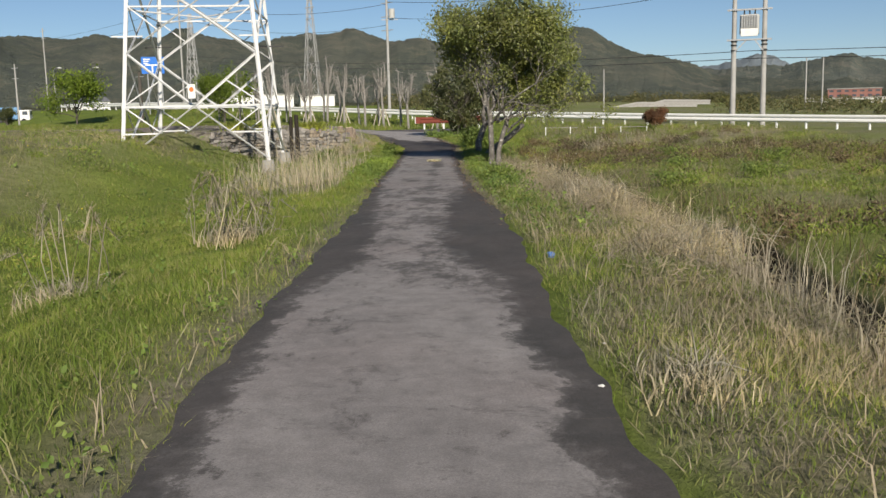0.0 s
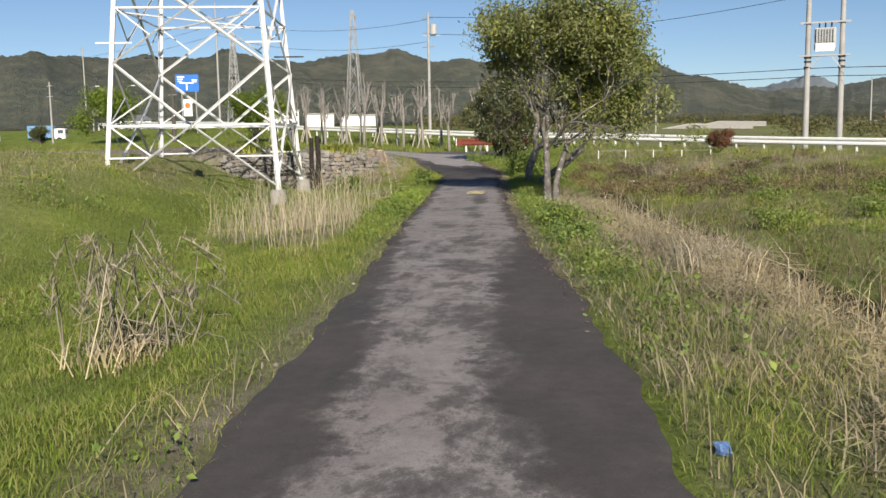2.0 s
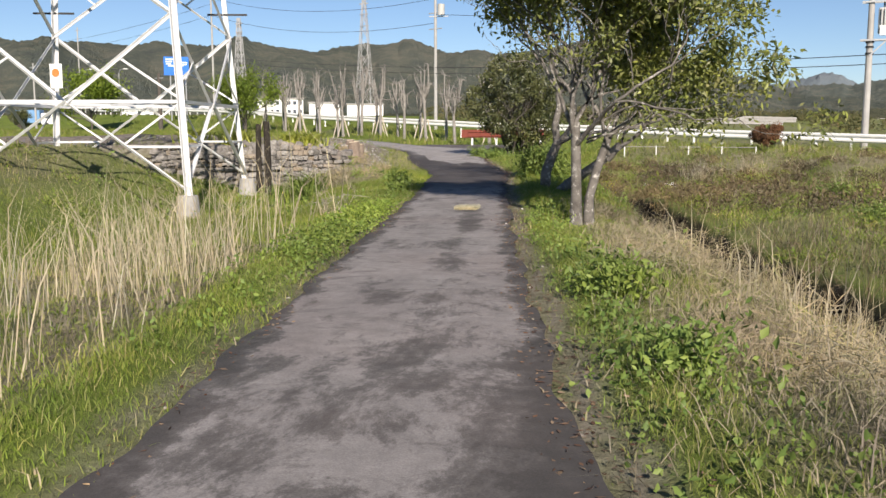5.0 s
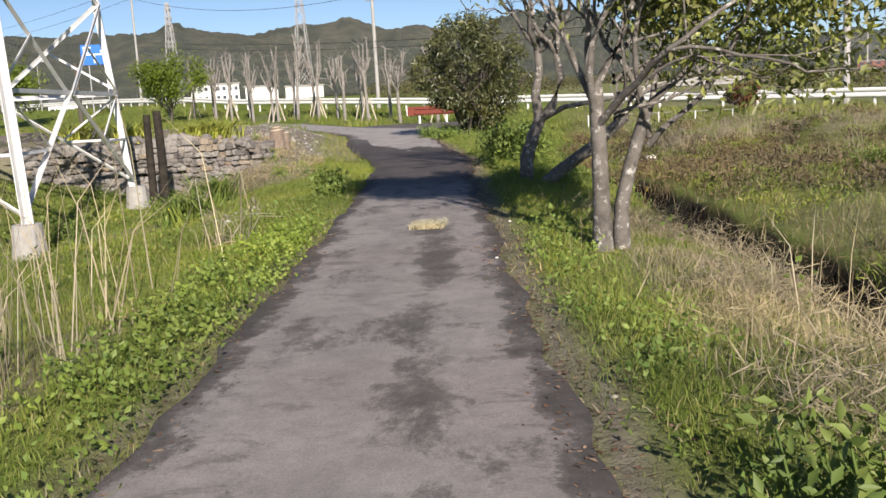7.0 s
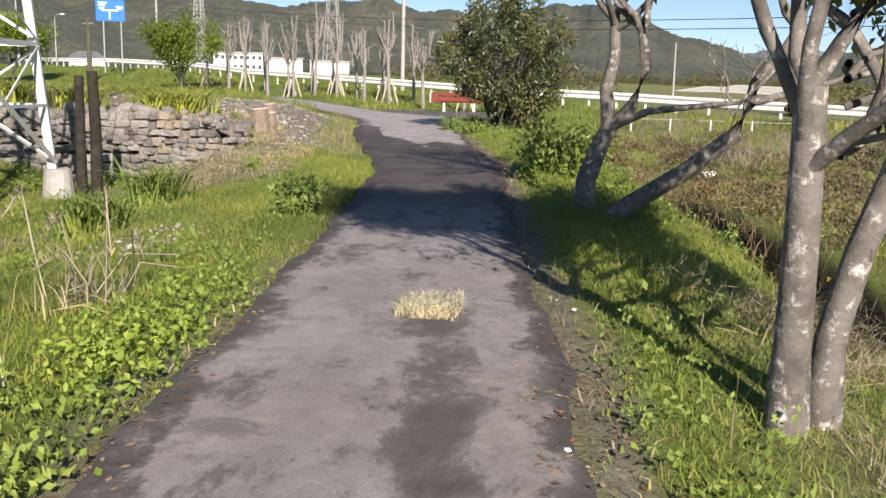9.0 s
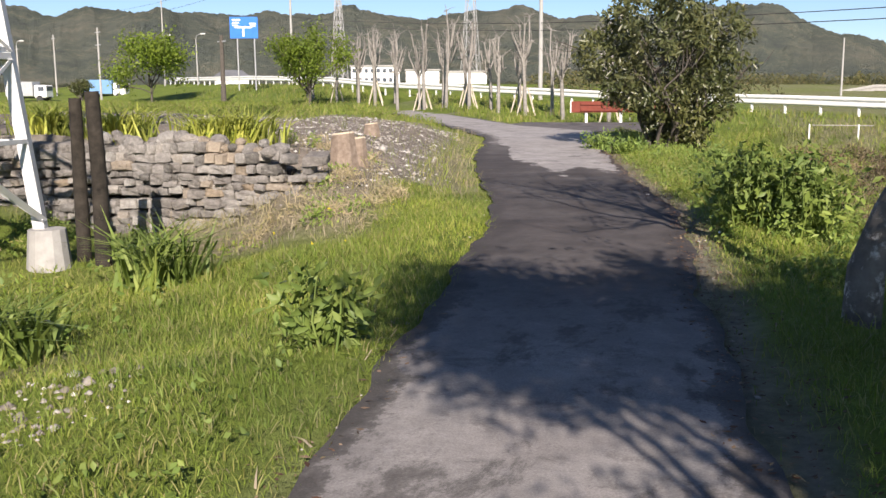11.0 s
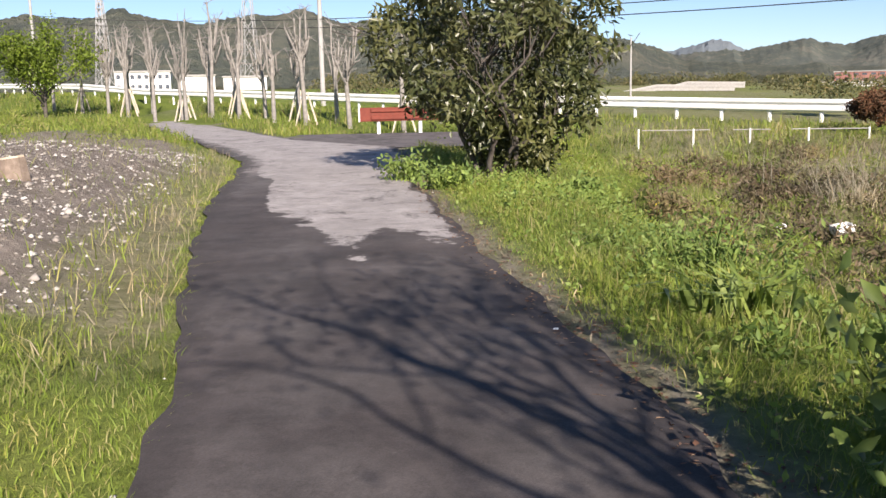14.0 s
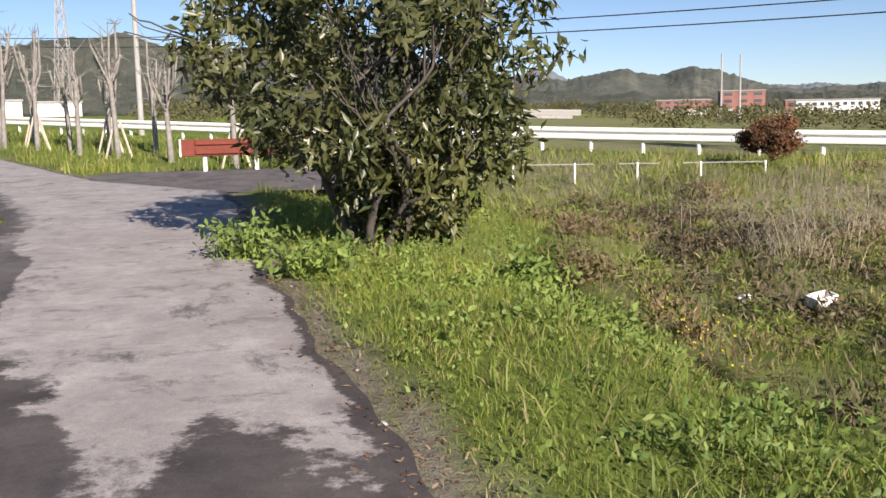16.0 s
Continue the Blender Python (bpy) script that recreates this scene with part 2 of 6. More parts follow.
class Tubes:
    def __init__(self):
        self.v, self.q, self.n = [], [], 0

    def add(self, pts, radii, sides=6):
        v, q = tube_arrays(pts, radii, sides)
        self.v.append(v)
        self.q.append(q + self.n)
        self.n += len(v)
        return self

    def make(self, name, material, parent=None, **kw):
        return np_mesh(name, np.concatenate(self.v), [np.concatenate(self.q)], material, parent=parent, smooth=True, **kw)


def blades(pos, height, width, lean, droop, rng):
    """Grass blades or stalks: five points each, bending over to the tip."""
    n = len(pos)
    a, f = rng.uniform(0, 2 * np.pi, n), rng.uniform(0, 2 * np.pi, n)
    out = np.stack([np.cos(a), np.sin(a), np.zeros(n)], 1)
    side = np.stack([np.cos(f), np.sin(f), np.zeros(n)], 1) * (width / 2)[:, None]
    up = np.array([0, 0, 1.0])
    mid = pos + out * (lean * height * 0.45)[:, None] + up * (height * 0.58)[:, None]
    tip = pos + out * (lean * height + droop * height)[:, None] + up * (height * (1.0 - 0.6 * droop))[:, None]
    v = np.stack([pos - side, pos + side, mid + side * 0.75, mid - side * 0.75, tip], 1).reshape(-1, 3)
    b = (np.arange(n) * 5)[:, None]
    return v, b + [0, 1, 2, 3], b + [3, 2, 4]


def leaves(pos, length, width, rng, hang=0.0, upward=0.0):
    """Single leaves: a folded rhomb of two triangles each, facing every way."""
    n = len(pos)
    d = rng.normal(size=(n, 3))
    d[:, 2] += upward - hang
    d /= np.linalg.norm(d, axis=1, keepdims=True)
    s = np.cross(d, rng.normal(size=(n, 3)))
    s /= np.linalg.norm(s, axis=1, keepdims=True)
    nn = np.cross(d, s)
    c = pos + d * (length * 0.45)[:, None]
    fold = nn * (width * 0.22)[:, None]
    v = np.stack([pos, c + s * (width / 2)[:, None] + fold, pos + d * length[:, None], c - s * (width / 2)[:, None] + fold], 1).reshape(-1, 3)
    b = (np.arange(n) * 4)[:, None]
    return v, np.concatenate([b + [0, 1, 2], b + [0, 2, 3]])


# ---------------------------------------------------------------- the lie of the land
def smooth(a, b, v):
    s = np.clip((v - a) / (b - a), 0, 1)
    return s * s * (3 - 2 * s)


LEFT_Y = [-60, -10, 0.6, 3.2, 8.4, 12.2, 15.2, 19.6, 24, 27, 30, 34.4, 36.7, 38.6, 41.5, 44, 47.5, 50.7, 59, 66, 80, 120]
LEFT_X = [6.8, 1.75, 0.66, 0.35, -0.07, -0.39, -0.70, -1.13, -1.50, -1.78, -2.06, -2.55, -3.10, -3.68, -4.4, -5.0, -5.6, -6.3, -9.8, -13.0, -19.0, -36.0]
RIGHT_Y = [-60, -10, 0.7, 3, 5, 7.3, 11.5, 14.4, 18.3, 23.1, 25, 27.4, 29, 31, 33.8, 35.8, 38.5, 41.3, 45.5, 48.5, 51, 55, 59, 66, 80, 120]
RIGHT_X = [9.0, 4.0, 2.88, 2.6, 2.43, 2.28, 1.85, 1.38, 0.93, 0.42, 0.30, 0.02, -0.12, -0.32, -0.45, -0.66, -1.22, -1.7, -2.4, -2.72, -2.9, -3.6, -6.8, -9.9, -16.0, -33.0]
DITCH_Y, DITCH_X = [-60, -10, 7, 12, 23, 28, 35, 37, 44, 46, 50, 56], [13.5, 7.4, 6.0, 5.6, 4.25, 3.7, 3.0, 2.8, 1.9, 1.55, 1.2, 1.6]
RISE_Y, RISE_Z = [-60, 28, 36, 44, 60, 80, 200], [0, 0, 0.11, 0.17, 0.28, 0.36, 0.42]


def left_edge(y):
    return np.interp(y, LEFT_Y, LEFT_X)


def right_edge(y):
    return np.interp(y, RIGHT_Y, RIGHT_X)


def ditch_at(y):
    return np.interp(y, DITCH_Y, DITCH_X)


def road_z(y):
    return np.interp(y, RISE_Y, RISE_Z)


def rail_gap(x, y):
    """Distance to the line of the white guard rail, minus on the near side."""
    return (x - 11.0) * 0.67 + (y - 67.0) * 0.742


def rail_base(x, y):
    """Height of the raised road beside the white rail, which climbs to the north-west."""
    along = (x - 11.0) * -0.742 + (y - 67.0) * 0.67
    return np.interp(along, [-60, -17, -7, 2, 10, 22, 30, 40, 50, 60, 80, 140], [-0.3, -0.2, 0.0, 0.2, 0.42, 0.66, 0.95, 1.3, 1.6, 2.2, 2.7, 3.3])


LATTICE = np.random.default_rng(77).random((256, 256))


def wave(x, y, size, shift=0):
    """Smooth random values from 0 to 1 over the plan, about size metres from hill to hollow."""
    u, v = np.asarray(x, float) / size + 37.3 * shift + 500, np.asarray(y, float) / size + 11.7 * shift + 500
    i, j = np.floor(u).astype(int), np.floor(v).astype(int)
    f, g = u - i, v - j
    f, g = f * f * (3 - 2 * f), g * g * (3 - 2 * g)
    i, j = i % 255, j % 255
    a = LATTICE[i, j] * (1 - f) + LATTICE[i + 1, j] * f
    c = LATTICE[i, j + 1] * (1 - f) + LATTICE[i + 1, j + 1] * f
    return a * (1 - g) + c * g


def patchy(x, y, s=1.0, k=0):
    """Irregular patches from 0 to 1 at two sizes."""
    w = 0.65 * wave(x, y, 1.7 / s, k) + 0.35 * wave(x, y, 0.6 / s, k + 3)
    return np.clip((w - 0.5) * 1.9 + 0.5, 0, 1)


def lumps(x, y):
    return 0.16 * (wave(x, y, 2.3, 1) - 0.5) + 0.09 * (wave(x, y, 0.8, 2) - 0.5)


def land(x, y):
    x, y = np.asarray(x, float), np.asarray(y, float)
    zr = road_z(y)
    d, e = left_edge(y) - x, x - right_edge(y)
    low = np.interp(d, [0, 0.22, 0.6, 1.5, 3, 5.5, 8, 10.5, 14], [-0.02, -0.015, 0.02, -0.10, -0.36, -0.46, -0.08, 0.75, 1.0])
    knoll = np.interp(d, [0, 5, 6.5, 8, 10.5, 14], [0, 0, 0.45, 0.88, 0.3, 0.0]) * smooth(14, 22, y) * smooth(33.5, 30.5, y)
    low = low + knoll + np.where(d > 9, 0.5 * (wave(x, y, 9.0, 5) - 0.5), 0)
    high = np.interp(d, [0, 0.22, 0.5, 1.1, 2.0, 3.4, 8], [-0.02, -0.015, 0.03, 0.2, 0.5, 0.66, 0.74])
    far = np.interp(d, [0, 0.22, 1, 4, 12], [-0.02, -0.015, 0.04, 0.25, 0.35])
    high = high + (far - high) * smooth(45, 54, y)
    width = np.interp(x, [-6.2, -4.6], [0.12, 2.6])
    west = low + (high - low) * np.clip((y - (35.72 - width)) / (2 * width), 0, 1)
    u = e / np.maximum(ditch_at(y) - right_edge(y), 0.5)
    bank = np.interp(u, [0, 0.06, 0.13, 0.4, 0.7, 0.88, 1.0], [-0.02, -0.015, 0.03, -0.06, -0.45, -1.25, -1.8])
    v = x - ditch_at(y)
    field = np.interp(v, [0, 0.35, 0.75, 2.2, 9, 20], [-1.8, -1.8, -1.4, -1.3, -1.22, -0.8])
    field = field + np.where(v > 0.5, 0.5 * smooth(44, 36, y), 0)
    east = np.where(u < 1, bank, field)
    flat = np.interp(e, [0, 0.22, 0.6, 3, 8], [-0.02, -0.015, 0.02, -0.35, -1.1])
    east = east + (flat - east) * smooth(49, 54, y)
    z = np.where(d > 0, west, np.where(e > 0, east, -0.03))
    z = z + np.where((d > 0.3) | (e > 0.3), lumps(x, y) * np.clip(np.maximum(d, e), 0, 1.5), 0)
    apron = smooth(0, 1.5, y - 54.5) * smooth(-7.6, -6.2, x) * smooth(-0.4, 0.9, -x) * (y < 63.5)
    z = z * (1 - apron) - 0.03 * apron
    z = z + zr
    near = smooth(-13, -2.5, rail_gap(x, y))
    z = np.where((d > 0) | (e > 0), z + (rail_base(x, y) - z) * near * (1 - apron), z)
    return z


def axis(core, step, reach, grow=1.16):
    a = list(np.arange(core[0], core[1] + 1e-6, step))
    s, hi, lo = step, a[-1], a[0]
    while hi < reach[1]:
        s *= grow
        hi += s
        a.append(hi)
    s = step
    while lo > reach[0]:
        s *= grow
        lo -= s
        a.insert(0, lo)
    return np.array(a)


def grid_mesh(name, xs, ys, zf, material, **kw):
    gx, gy = np.meshgrid(xs, ys)
    v = np.stack([gx.ravel(), gy.ravel(), zf(gx, gy).ravel()], 1)
    nx, ny = len(xs), len(ys)
    i, j = np.meshgrid(np.arange(nx - 1), np.arange(ny - 1))
    b = (j * nx + i).ravel()
    return np_mesh(name, v, [np.stack([b, b + 1, b + nx + 1, b + nx], 1)], material, smooth=True, **kw), v


def put_attr(ob, name, values):
    ob.data.attributes.new(name, "FLOAT", "POINT").data.foreach_set("value", np.asarray(values, np.float32))


def reed_bed(x, y):
    """A wedge of tall reeds beside the path, widening northward."""
    d = left_edge(y) - x
    wide = np.interp(y, [13.5, 14.5, 17, 19, 22, 26], [1.2, 1.4, 2.4, 3.9, 4.2, 3.4])
    return smooth(0.7, 0.95, d) * smooth(wide + 0.4, wide - 0.5, d) * smooth(13.4, 14.3, y) * smooth(26, 19.5, y) ** 2


def dry_at(x, y):
    d, e = left_edge(y) - x, x - right_edge(y)
    v = x - ditch_at(y)
    band = smooth(0.35, 1.2, e) * smooth(1.2, 0.2, v) * smooth(30, 20, y) * (0.5 + 0.5 * patchy(x, y, 0.8, 9))
    rim = smooth(0.05, 0.15, d) * smooth(0.75, 0.4, d) * smooth(14, 9, y) * 0.85 * patchy(x, y, 0.7, 12)
    mat_e = smooth(0.05, 0.25, e) * smooth(1.7, 0.9, e) * smooth(13, 8, y) * smooth(0.25, 0.7, patchy(x, y, 0.8, 14)) * 0.8
    reed = reed_bed(x, y)
    n = patchy(x, y, 0.4, 6)
    fieldd = smooth(0.6, 1.6, v) * np.where(y < 40, 0.2 + 0.4 * n, 0.2 + 0.5 * n)
    bank = smooth(5, 9, d) * smooth(34, 30, y) * (0.15 + 0.6 * patchy(x, y, 0.25, 17))
    hay = smooth(5, 2.5, np.hypot((x - 12) / 1.8, y - 57))
    slope = smooth(0.9, 1.6, d) * smooth(5.0, 3.4, d) * smooth(32.6, 34.2, y) * smooth(38, 36.5, y)
    rim_n = smooth(0.02, 0.12, d) * smooth(1.2, 0.6, d) * smooth(35.5, 37.5, y) * smooth(58, 52, y) * (0.3 + 0.5 * n)
    return np.clip(np.maximum.reduce([rim_n, slope, band, rim, mat_e, reed, fieldd, bank, hay * 0.9]), 0, 1)


def bare_at(x, y):
    d = left_edge(y) - x
    e = x - right_edge(y)
    flat = smooth(np.where(y > 37, 0.35, 0.9), np.where(y > 37, 1.2, 2.2), d) * smooth(34.6, 36.2, y) * smooth(68, 57, y) * smooth(34, 18, d)
    rim = smooth(0.28, 0.05, np.abs(e - 0.1)) * smooth(9, 14, y) * 0.9
    rimw = smooth(0.22, 0.05, np.abs(d - 0.08)) * smooth(30, 24, y) * 0.7
    pit = smooth(1.0, 0.3, np.hypot((x + 5.2) / 1.6, (y - 29.2) / 1.0)) * 0.6
    return np.clip(np.maximum.reduce([flat, rim, rimw, pit]), 0, 1)


ground, gv = grid_mesh("ground", axis((-10, 9), 0.22, (-2600, 2600)), axis((-5, 60), 0.25, (-400, 2800)), land, M_GROUND,
                       kind="structure", label="uneven grassy ground with dry patches and a ditch", category="ground")
put_attr(ground, "dry", dry_at(gv[:, 0], gv[:, 1]))
put_attr(ground, "bare", bare_at(gv[:, 0], gv[:, 1]))
put_attr(ground, "mud", smooth(0.85, 0.6, np.abs(gv[:, 0] - ditch_at(gv[:, 1]) - 0.15)) * smooth(53, 49, gv[:, 1]))


def road_mesh():
    ys = np.r_[np.arange(-40, -6, 2.0), np.arange(-6, 62, 0.1), np.arange(62, 118, 2.0)]
    us = np.linspace(-1, 1, 15)
    rag = lambda y, k: 0.03 * np.sin(2.3 * y + k) + 0.02 * np.sin(5.1 * y + 2 * k) + 0.012 * np.sin(9.7 * y + 3 * k)  # noqa: E731
    le, re = left_edge(ys) + rag(ys, 0.4), right_edge(ys) + rag(ys, 1.9)
    gx = le[:, None] + (re - le)[:, None] * (us[None] + 1) / 2
    gy = np.repeat(ys[:, None], len(us), 1)
    gz = road_z(gy) + 0.018 * (1 - us[None] ** 4) + 0.012
    v = np.stack([gx, gy, gz], -1).reshape(-1, 3)
    nx, ny = len(us), len(ys)
    i, j = np.meshgrid(np.arange(nx - 1), np.arange(ny - 1))
    b = (j * nx + i).ravel()
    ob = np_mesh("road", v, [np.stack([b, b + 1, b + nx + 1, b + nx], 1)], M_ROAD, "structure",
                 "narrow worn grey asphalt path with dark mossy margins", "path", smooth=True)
    thr_w = np.interp(gy, [-5, 2, 5, 6.5, 8, 12, 14, 16, 20], [0.72, 0.82, 0.78, 0.45, 0.5, 0.75, 0.8, 0.86, 0.84])
    thr_e = np.interp(gy, [-5, 2, 5, 6.5, 8, 12, 14, 16, 20], [0.64, 0.74, 0.7, 0.35, 0.15, 0.3, 0.6, 0.84, 0.84])
    put_attr(ob, "margin", (np.abs(us)[None] - np.where(us[None] < 0, thr_w, thr_e) + 0.78).ravel())
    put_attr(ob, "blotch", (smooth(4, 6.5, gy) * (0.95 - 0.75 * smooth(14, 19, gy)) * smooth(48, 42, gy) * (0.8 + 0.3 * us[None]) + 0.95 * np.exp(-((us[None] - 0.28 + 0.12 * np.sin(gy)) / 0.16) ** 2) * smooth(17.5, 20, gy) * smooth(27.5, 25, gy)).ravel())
    west = smooth(0.35, -0.25, us[None] - 0.2 * np.sin(gy)) * smooth(33, 36, gy) * smooth(48.5, 46.5, gy)
    # Asphalt coloured lighter past the shade's ragged edge, where sun reaches it
    put_attr(ob, "pale", (smooth(38.3, 43.4, gy + 1.6 * us[None] + 0.9 * np.sin(6 * us[None] + 1.0) + 0.5 * np.sin(13 * us[None])) * smooth(0.98, 0.7, np.abs(us[None] - 0.1)) * np.where(us[None] < -0.5, smooth(45.5, 47.5, gy), 1)).ravel())
    # Tree shade painted over this stretch; west adds the brown strip
    put_attr(ob, "fresh", np.clip(west * 0.8 + smooth(28.5, 32, gy) * smooth(44.6, 42.6, gy + 0.5 * np.sin(5 * us[None] + gy)) * 0.95, 0, 1).ravel())
    return ob


road_mesh()


def apron_mesh():
    xs, ys = np.arange(-7.4, -0.6, 0.4), np.arange(54.6, 62.7, 0.4)
    ob, v = grid_mesh("road_junction", xs, ys, lambda x, y: road_z(y) + 0.006 + 0 * x, M_ROAD, kind="structure",
                      label="dark shaded asphalt widening at a path junction", category="path")
    put_attr(ob, "margin", np.full(len(v), 0.4))
    put_attr(ob, "blotch", np.full(len(v), 0.6))
    # Dark junction asphalt, its shade included in the colour
    put_attr(ob, "fresh", np.full(len(v), 0.6))
    put_attr(ob, "pale", np.zeros(len(v)))


apron_mesh()


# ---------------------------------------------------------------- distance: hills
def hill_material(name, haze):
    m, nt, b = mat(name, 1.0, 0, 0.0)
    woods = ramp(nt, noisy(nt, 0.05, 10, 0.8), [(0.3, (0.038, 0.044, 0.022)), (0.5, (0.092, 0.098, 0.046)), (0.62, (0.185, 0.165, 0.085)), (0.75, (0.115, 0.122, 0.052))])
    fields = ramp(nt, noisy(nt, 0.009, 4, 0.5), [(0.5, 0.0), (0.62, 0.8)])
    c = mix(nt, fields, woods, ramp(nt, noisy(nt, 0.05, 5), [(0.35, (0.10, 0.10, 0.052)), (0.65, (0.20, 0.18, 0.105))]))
    # Air haze painted in: the hill's base colour fades towards pale blue
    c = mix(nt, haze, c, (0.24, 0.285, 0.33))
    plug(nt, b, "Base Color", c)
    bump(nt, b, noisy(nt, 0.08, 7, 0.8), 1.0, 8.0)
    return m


def hill(name, dist, depth, crest, haze, label, seed, base=0.0):
    """A wooded ridge round the place: crest height in degrees against bearing, rough with trees along its skyline."""
    rng = np.random.default_rng(seed)
    az = np.linspace(-64, 56, 900)
    c = np.interp(az, *zip(*crest))
    c = c + 0.045 * np.convolve(rng.normal(size=len(az)), np.ones(7) / 2.6, "same") + 0.016 * rng.normal(size=len(az))
    rows, v = 26, []
    for k in range(rows):
        f = k / (rows - 1)
        r = dist + depth * f
        top = np.tan(np.radians(c)) * (dist + depth * 0.8)
        prof = np.sin(min(f / 0.8, 1.0) * np.pi / 2) ** 1.15 if f <= 0.8 else 1.0 - (f - 0.8) * 2.2
        fold = 0.12 * np.sin(az * 0.5 + 5 * f + seed) + 0.06 * np.sin(az * 1.3 - 6 * f) + 0.02 * np.sin(az * 3.1 + 9 * f + seed)
        h = base + top * prof * (1 + fold * np.sin(np.pi * min(f / 0.8, 1.0))) + (rng.normal(size=len(az)) * dist * 0.0008 * (0 < f < 0.79))
        v.append(np.stack([r * np.sin(np.radians(az)), r * np.cos(np.radians(az)), h], 1))
    n = len(az)
    i, j = np.meshgrid(np.arange(n - 1), np.arange(rows - 1))
    b = (j * n + i).ravel()
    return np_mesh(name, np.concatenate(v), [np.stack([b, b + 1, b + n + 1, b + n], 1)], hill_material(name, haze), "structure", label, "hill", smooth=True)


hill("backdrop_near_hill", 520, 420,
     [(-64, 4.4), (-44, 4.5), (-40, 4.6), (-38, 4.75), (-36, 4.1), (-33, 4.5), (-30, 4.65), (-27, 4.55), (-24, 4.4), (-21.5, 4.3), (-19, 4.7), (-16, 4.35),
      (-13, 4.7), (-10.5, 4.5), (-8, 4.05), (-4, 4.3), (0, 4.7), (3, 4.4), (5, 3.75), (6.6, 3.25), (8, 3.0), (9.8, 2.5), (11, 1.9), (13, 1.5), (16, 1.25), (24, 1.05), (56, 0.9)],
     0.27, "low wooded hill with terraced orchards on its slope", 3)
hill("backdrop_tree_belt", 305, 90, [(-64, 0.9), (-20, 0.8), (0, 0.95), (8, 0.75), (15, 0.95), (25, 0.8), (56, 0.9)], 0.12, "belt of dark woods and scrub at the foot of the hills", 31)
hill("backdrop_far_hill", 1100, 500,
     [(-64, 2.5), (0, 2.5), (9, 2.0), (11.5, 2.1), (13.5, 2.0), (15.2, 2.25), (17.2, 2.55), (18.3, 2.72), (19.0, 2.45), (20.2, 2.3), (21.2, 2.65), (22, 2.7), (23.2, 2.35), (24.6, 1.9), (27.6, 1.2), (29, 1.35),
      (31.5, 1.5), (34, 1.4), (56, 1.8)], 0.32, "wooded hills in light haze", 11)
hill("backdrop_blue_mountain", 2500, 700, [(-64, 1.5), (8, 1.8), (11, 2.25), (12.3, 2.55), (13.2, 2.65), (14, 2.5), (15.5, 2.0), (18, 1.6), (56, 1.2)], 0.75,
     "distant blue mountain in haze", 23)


# ---------------------------------------------------------------- guard rails
RAIL_WAY = Vector((-0.742, 0.67, 0))


def rail_point(s):
    """A point of the white rail, s metres along it from its nearest stretch."""
    p = Vector((11.0, 67.0, 0)) + RAIL_WAY * s
    return p.x, p.y


def w_beam(bm, length, half=0.16, depth=0.05):
    """A corrugated crash-barrier beam along x."""
    prof = [(0.0, -half), (depth, -half * 0.75), (depth, -half * 0.4), (0.0, -half * 0.12), (0.0, half * 0.12), (depth, half * 0.4), (depth, half * 0.75), (0.0, half)]
    rows = []
    for off in (0.0, 0.006):
        for x in (0.0, length):
            rows.append([bm.verts.new((x, -d - off, z)) for d, z in prof])
    for k in range(len(prof) - 1):
        bm.faces.new((rows[0][k], rows[0][k + 1], rows[1][k + 1], rows[1][k]))
        bm.faces.new((rows[2][k], rows[3][k], rows[3][k + 1], rows[2][k + 1]))
    return bm


def cyl(bm, r, z0, z1, x=0.0, y=0.0, seg=10, r2=None):
    m = Matrix.Translation((x, y, (z0 + z1) / 2))
    bmesh.ops.create_cone(bm, cap_ends=True, segments=seg, radius1=r, radius2=r if r2 is None else r2, depth=z1 - z0, matrix=m)
    return bm


def guard_rail(offset, label):
    """Posts and corrugated beams that follow the climbing road; offset is the distance beyond the rail's line."""
    ox, oy = 0.67 * offset, 0.742 * offset
    x0, y0 = rail_point(0)
    t = thing("guard_rail", x0 + ox, y0 + oy, float(rail_base(x0, y0)), label, "guard rail")
    post, beam = bpy.data.meshes.new("post"), bpy.data.meshes.new("beam")
    bm = cyl(bmesh.new(), 0.075, -0.4, 0.86, y=0.09)
    box(bm, 0, 0.03, 0.64, 0.07, 0.06, 0.30)
    bm.to_mesh(post)
    bm.free()
    bm = w_beam(bmesh.new(), 1.0, 0.235, 0.07)
    bm.to_mesh(beam)
    bm.free()
    for me in (post, beam):
        me.materials.append(M_WHITE)
    turn = math.atan2(RAIL_WAY.y, RAIL_WAY.x) + math.pi
    base = Matrix.Translation(t.location).inverted()
    for k in range(-28, 56):
        ends = []
        for s in (k * 2.0, k * 2.0 - 2.0):
            x, y = rail_point(s)
            ends.append(Vector((x + ox, y + oy, float(rail_base(x, y)))))
        a, b = ends
        p = new("post", post)
        p.parent, p.matrix_basis = t, base @ Matrix.Translation(a) @ Matrix.Rotation(turn, 4, "Z")
        slope = math.atan2(b.z - a.z, 2.0)
        p = new("beam", beam)
        p.parent = t
        p.matrix_basis = base @ Matrix.Translation(a + Vector((0, 0, 0.65))) @ Matrix.Rotation(turn, 4, "Z") @ Matrix.Rotation(-slope, 4, "Y") @ Matrix.Diagonal(((b - a).length, 1, 1, 1))
    return t


guard_rail(0.0, "long white corrugated steel guard rail along a raised road")


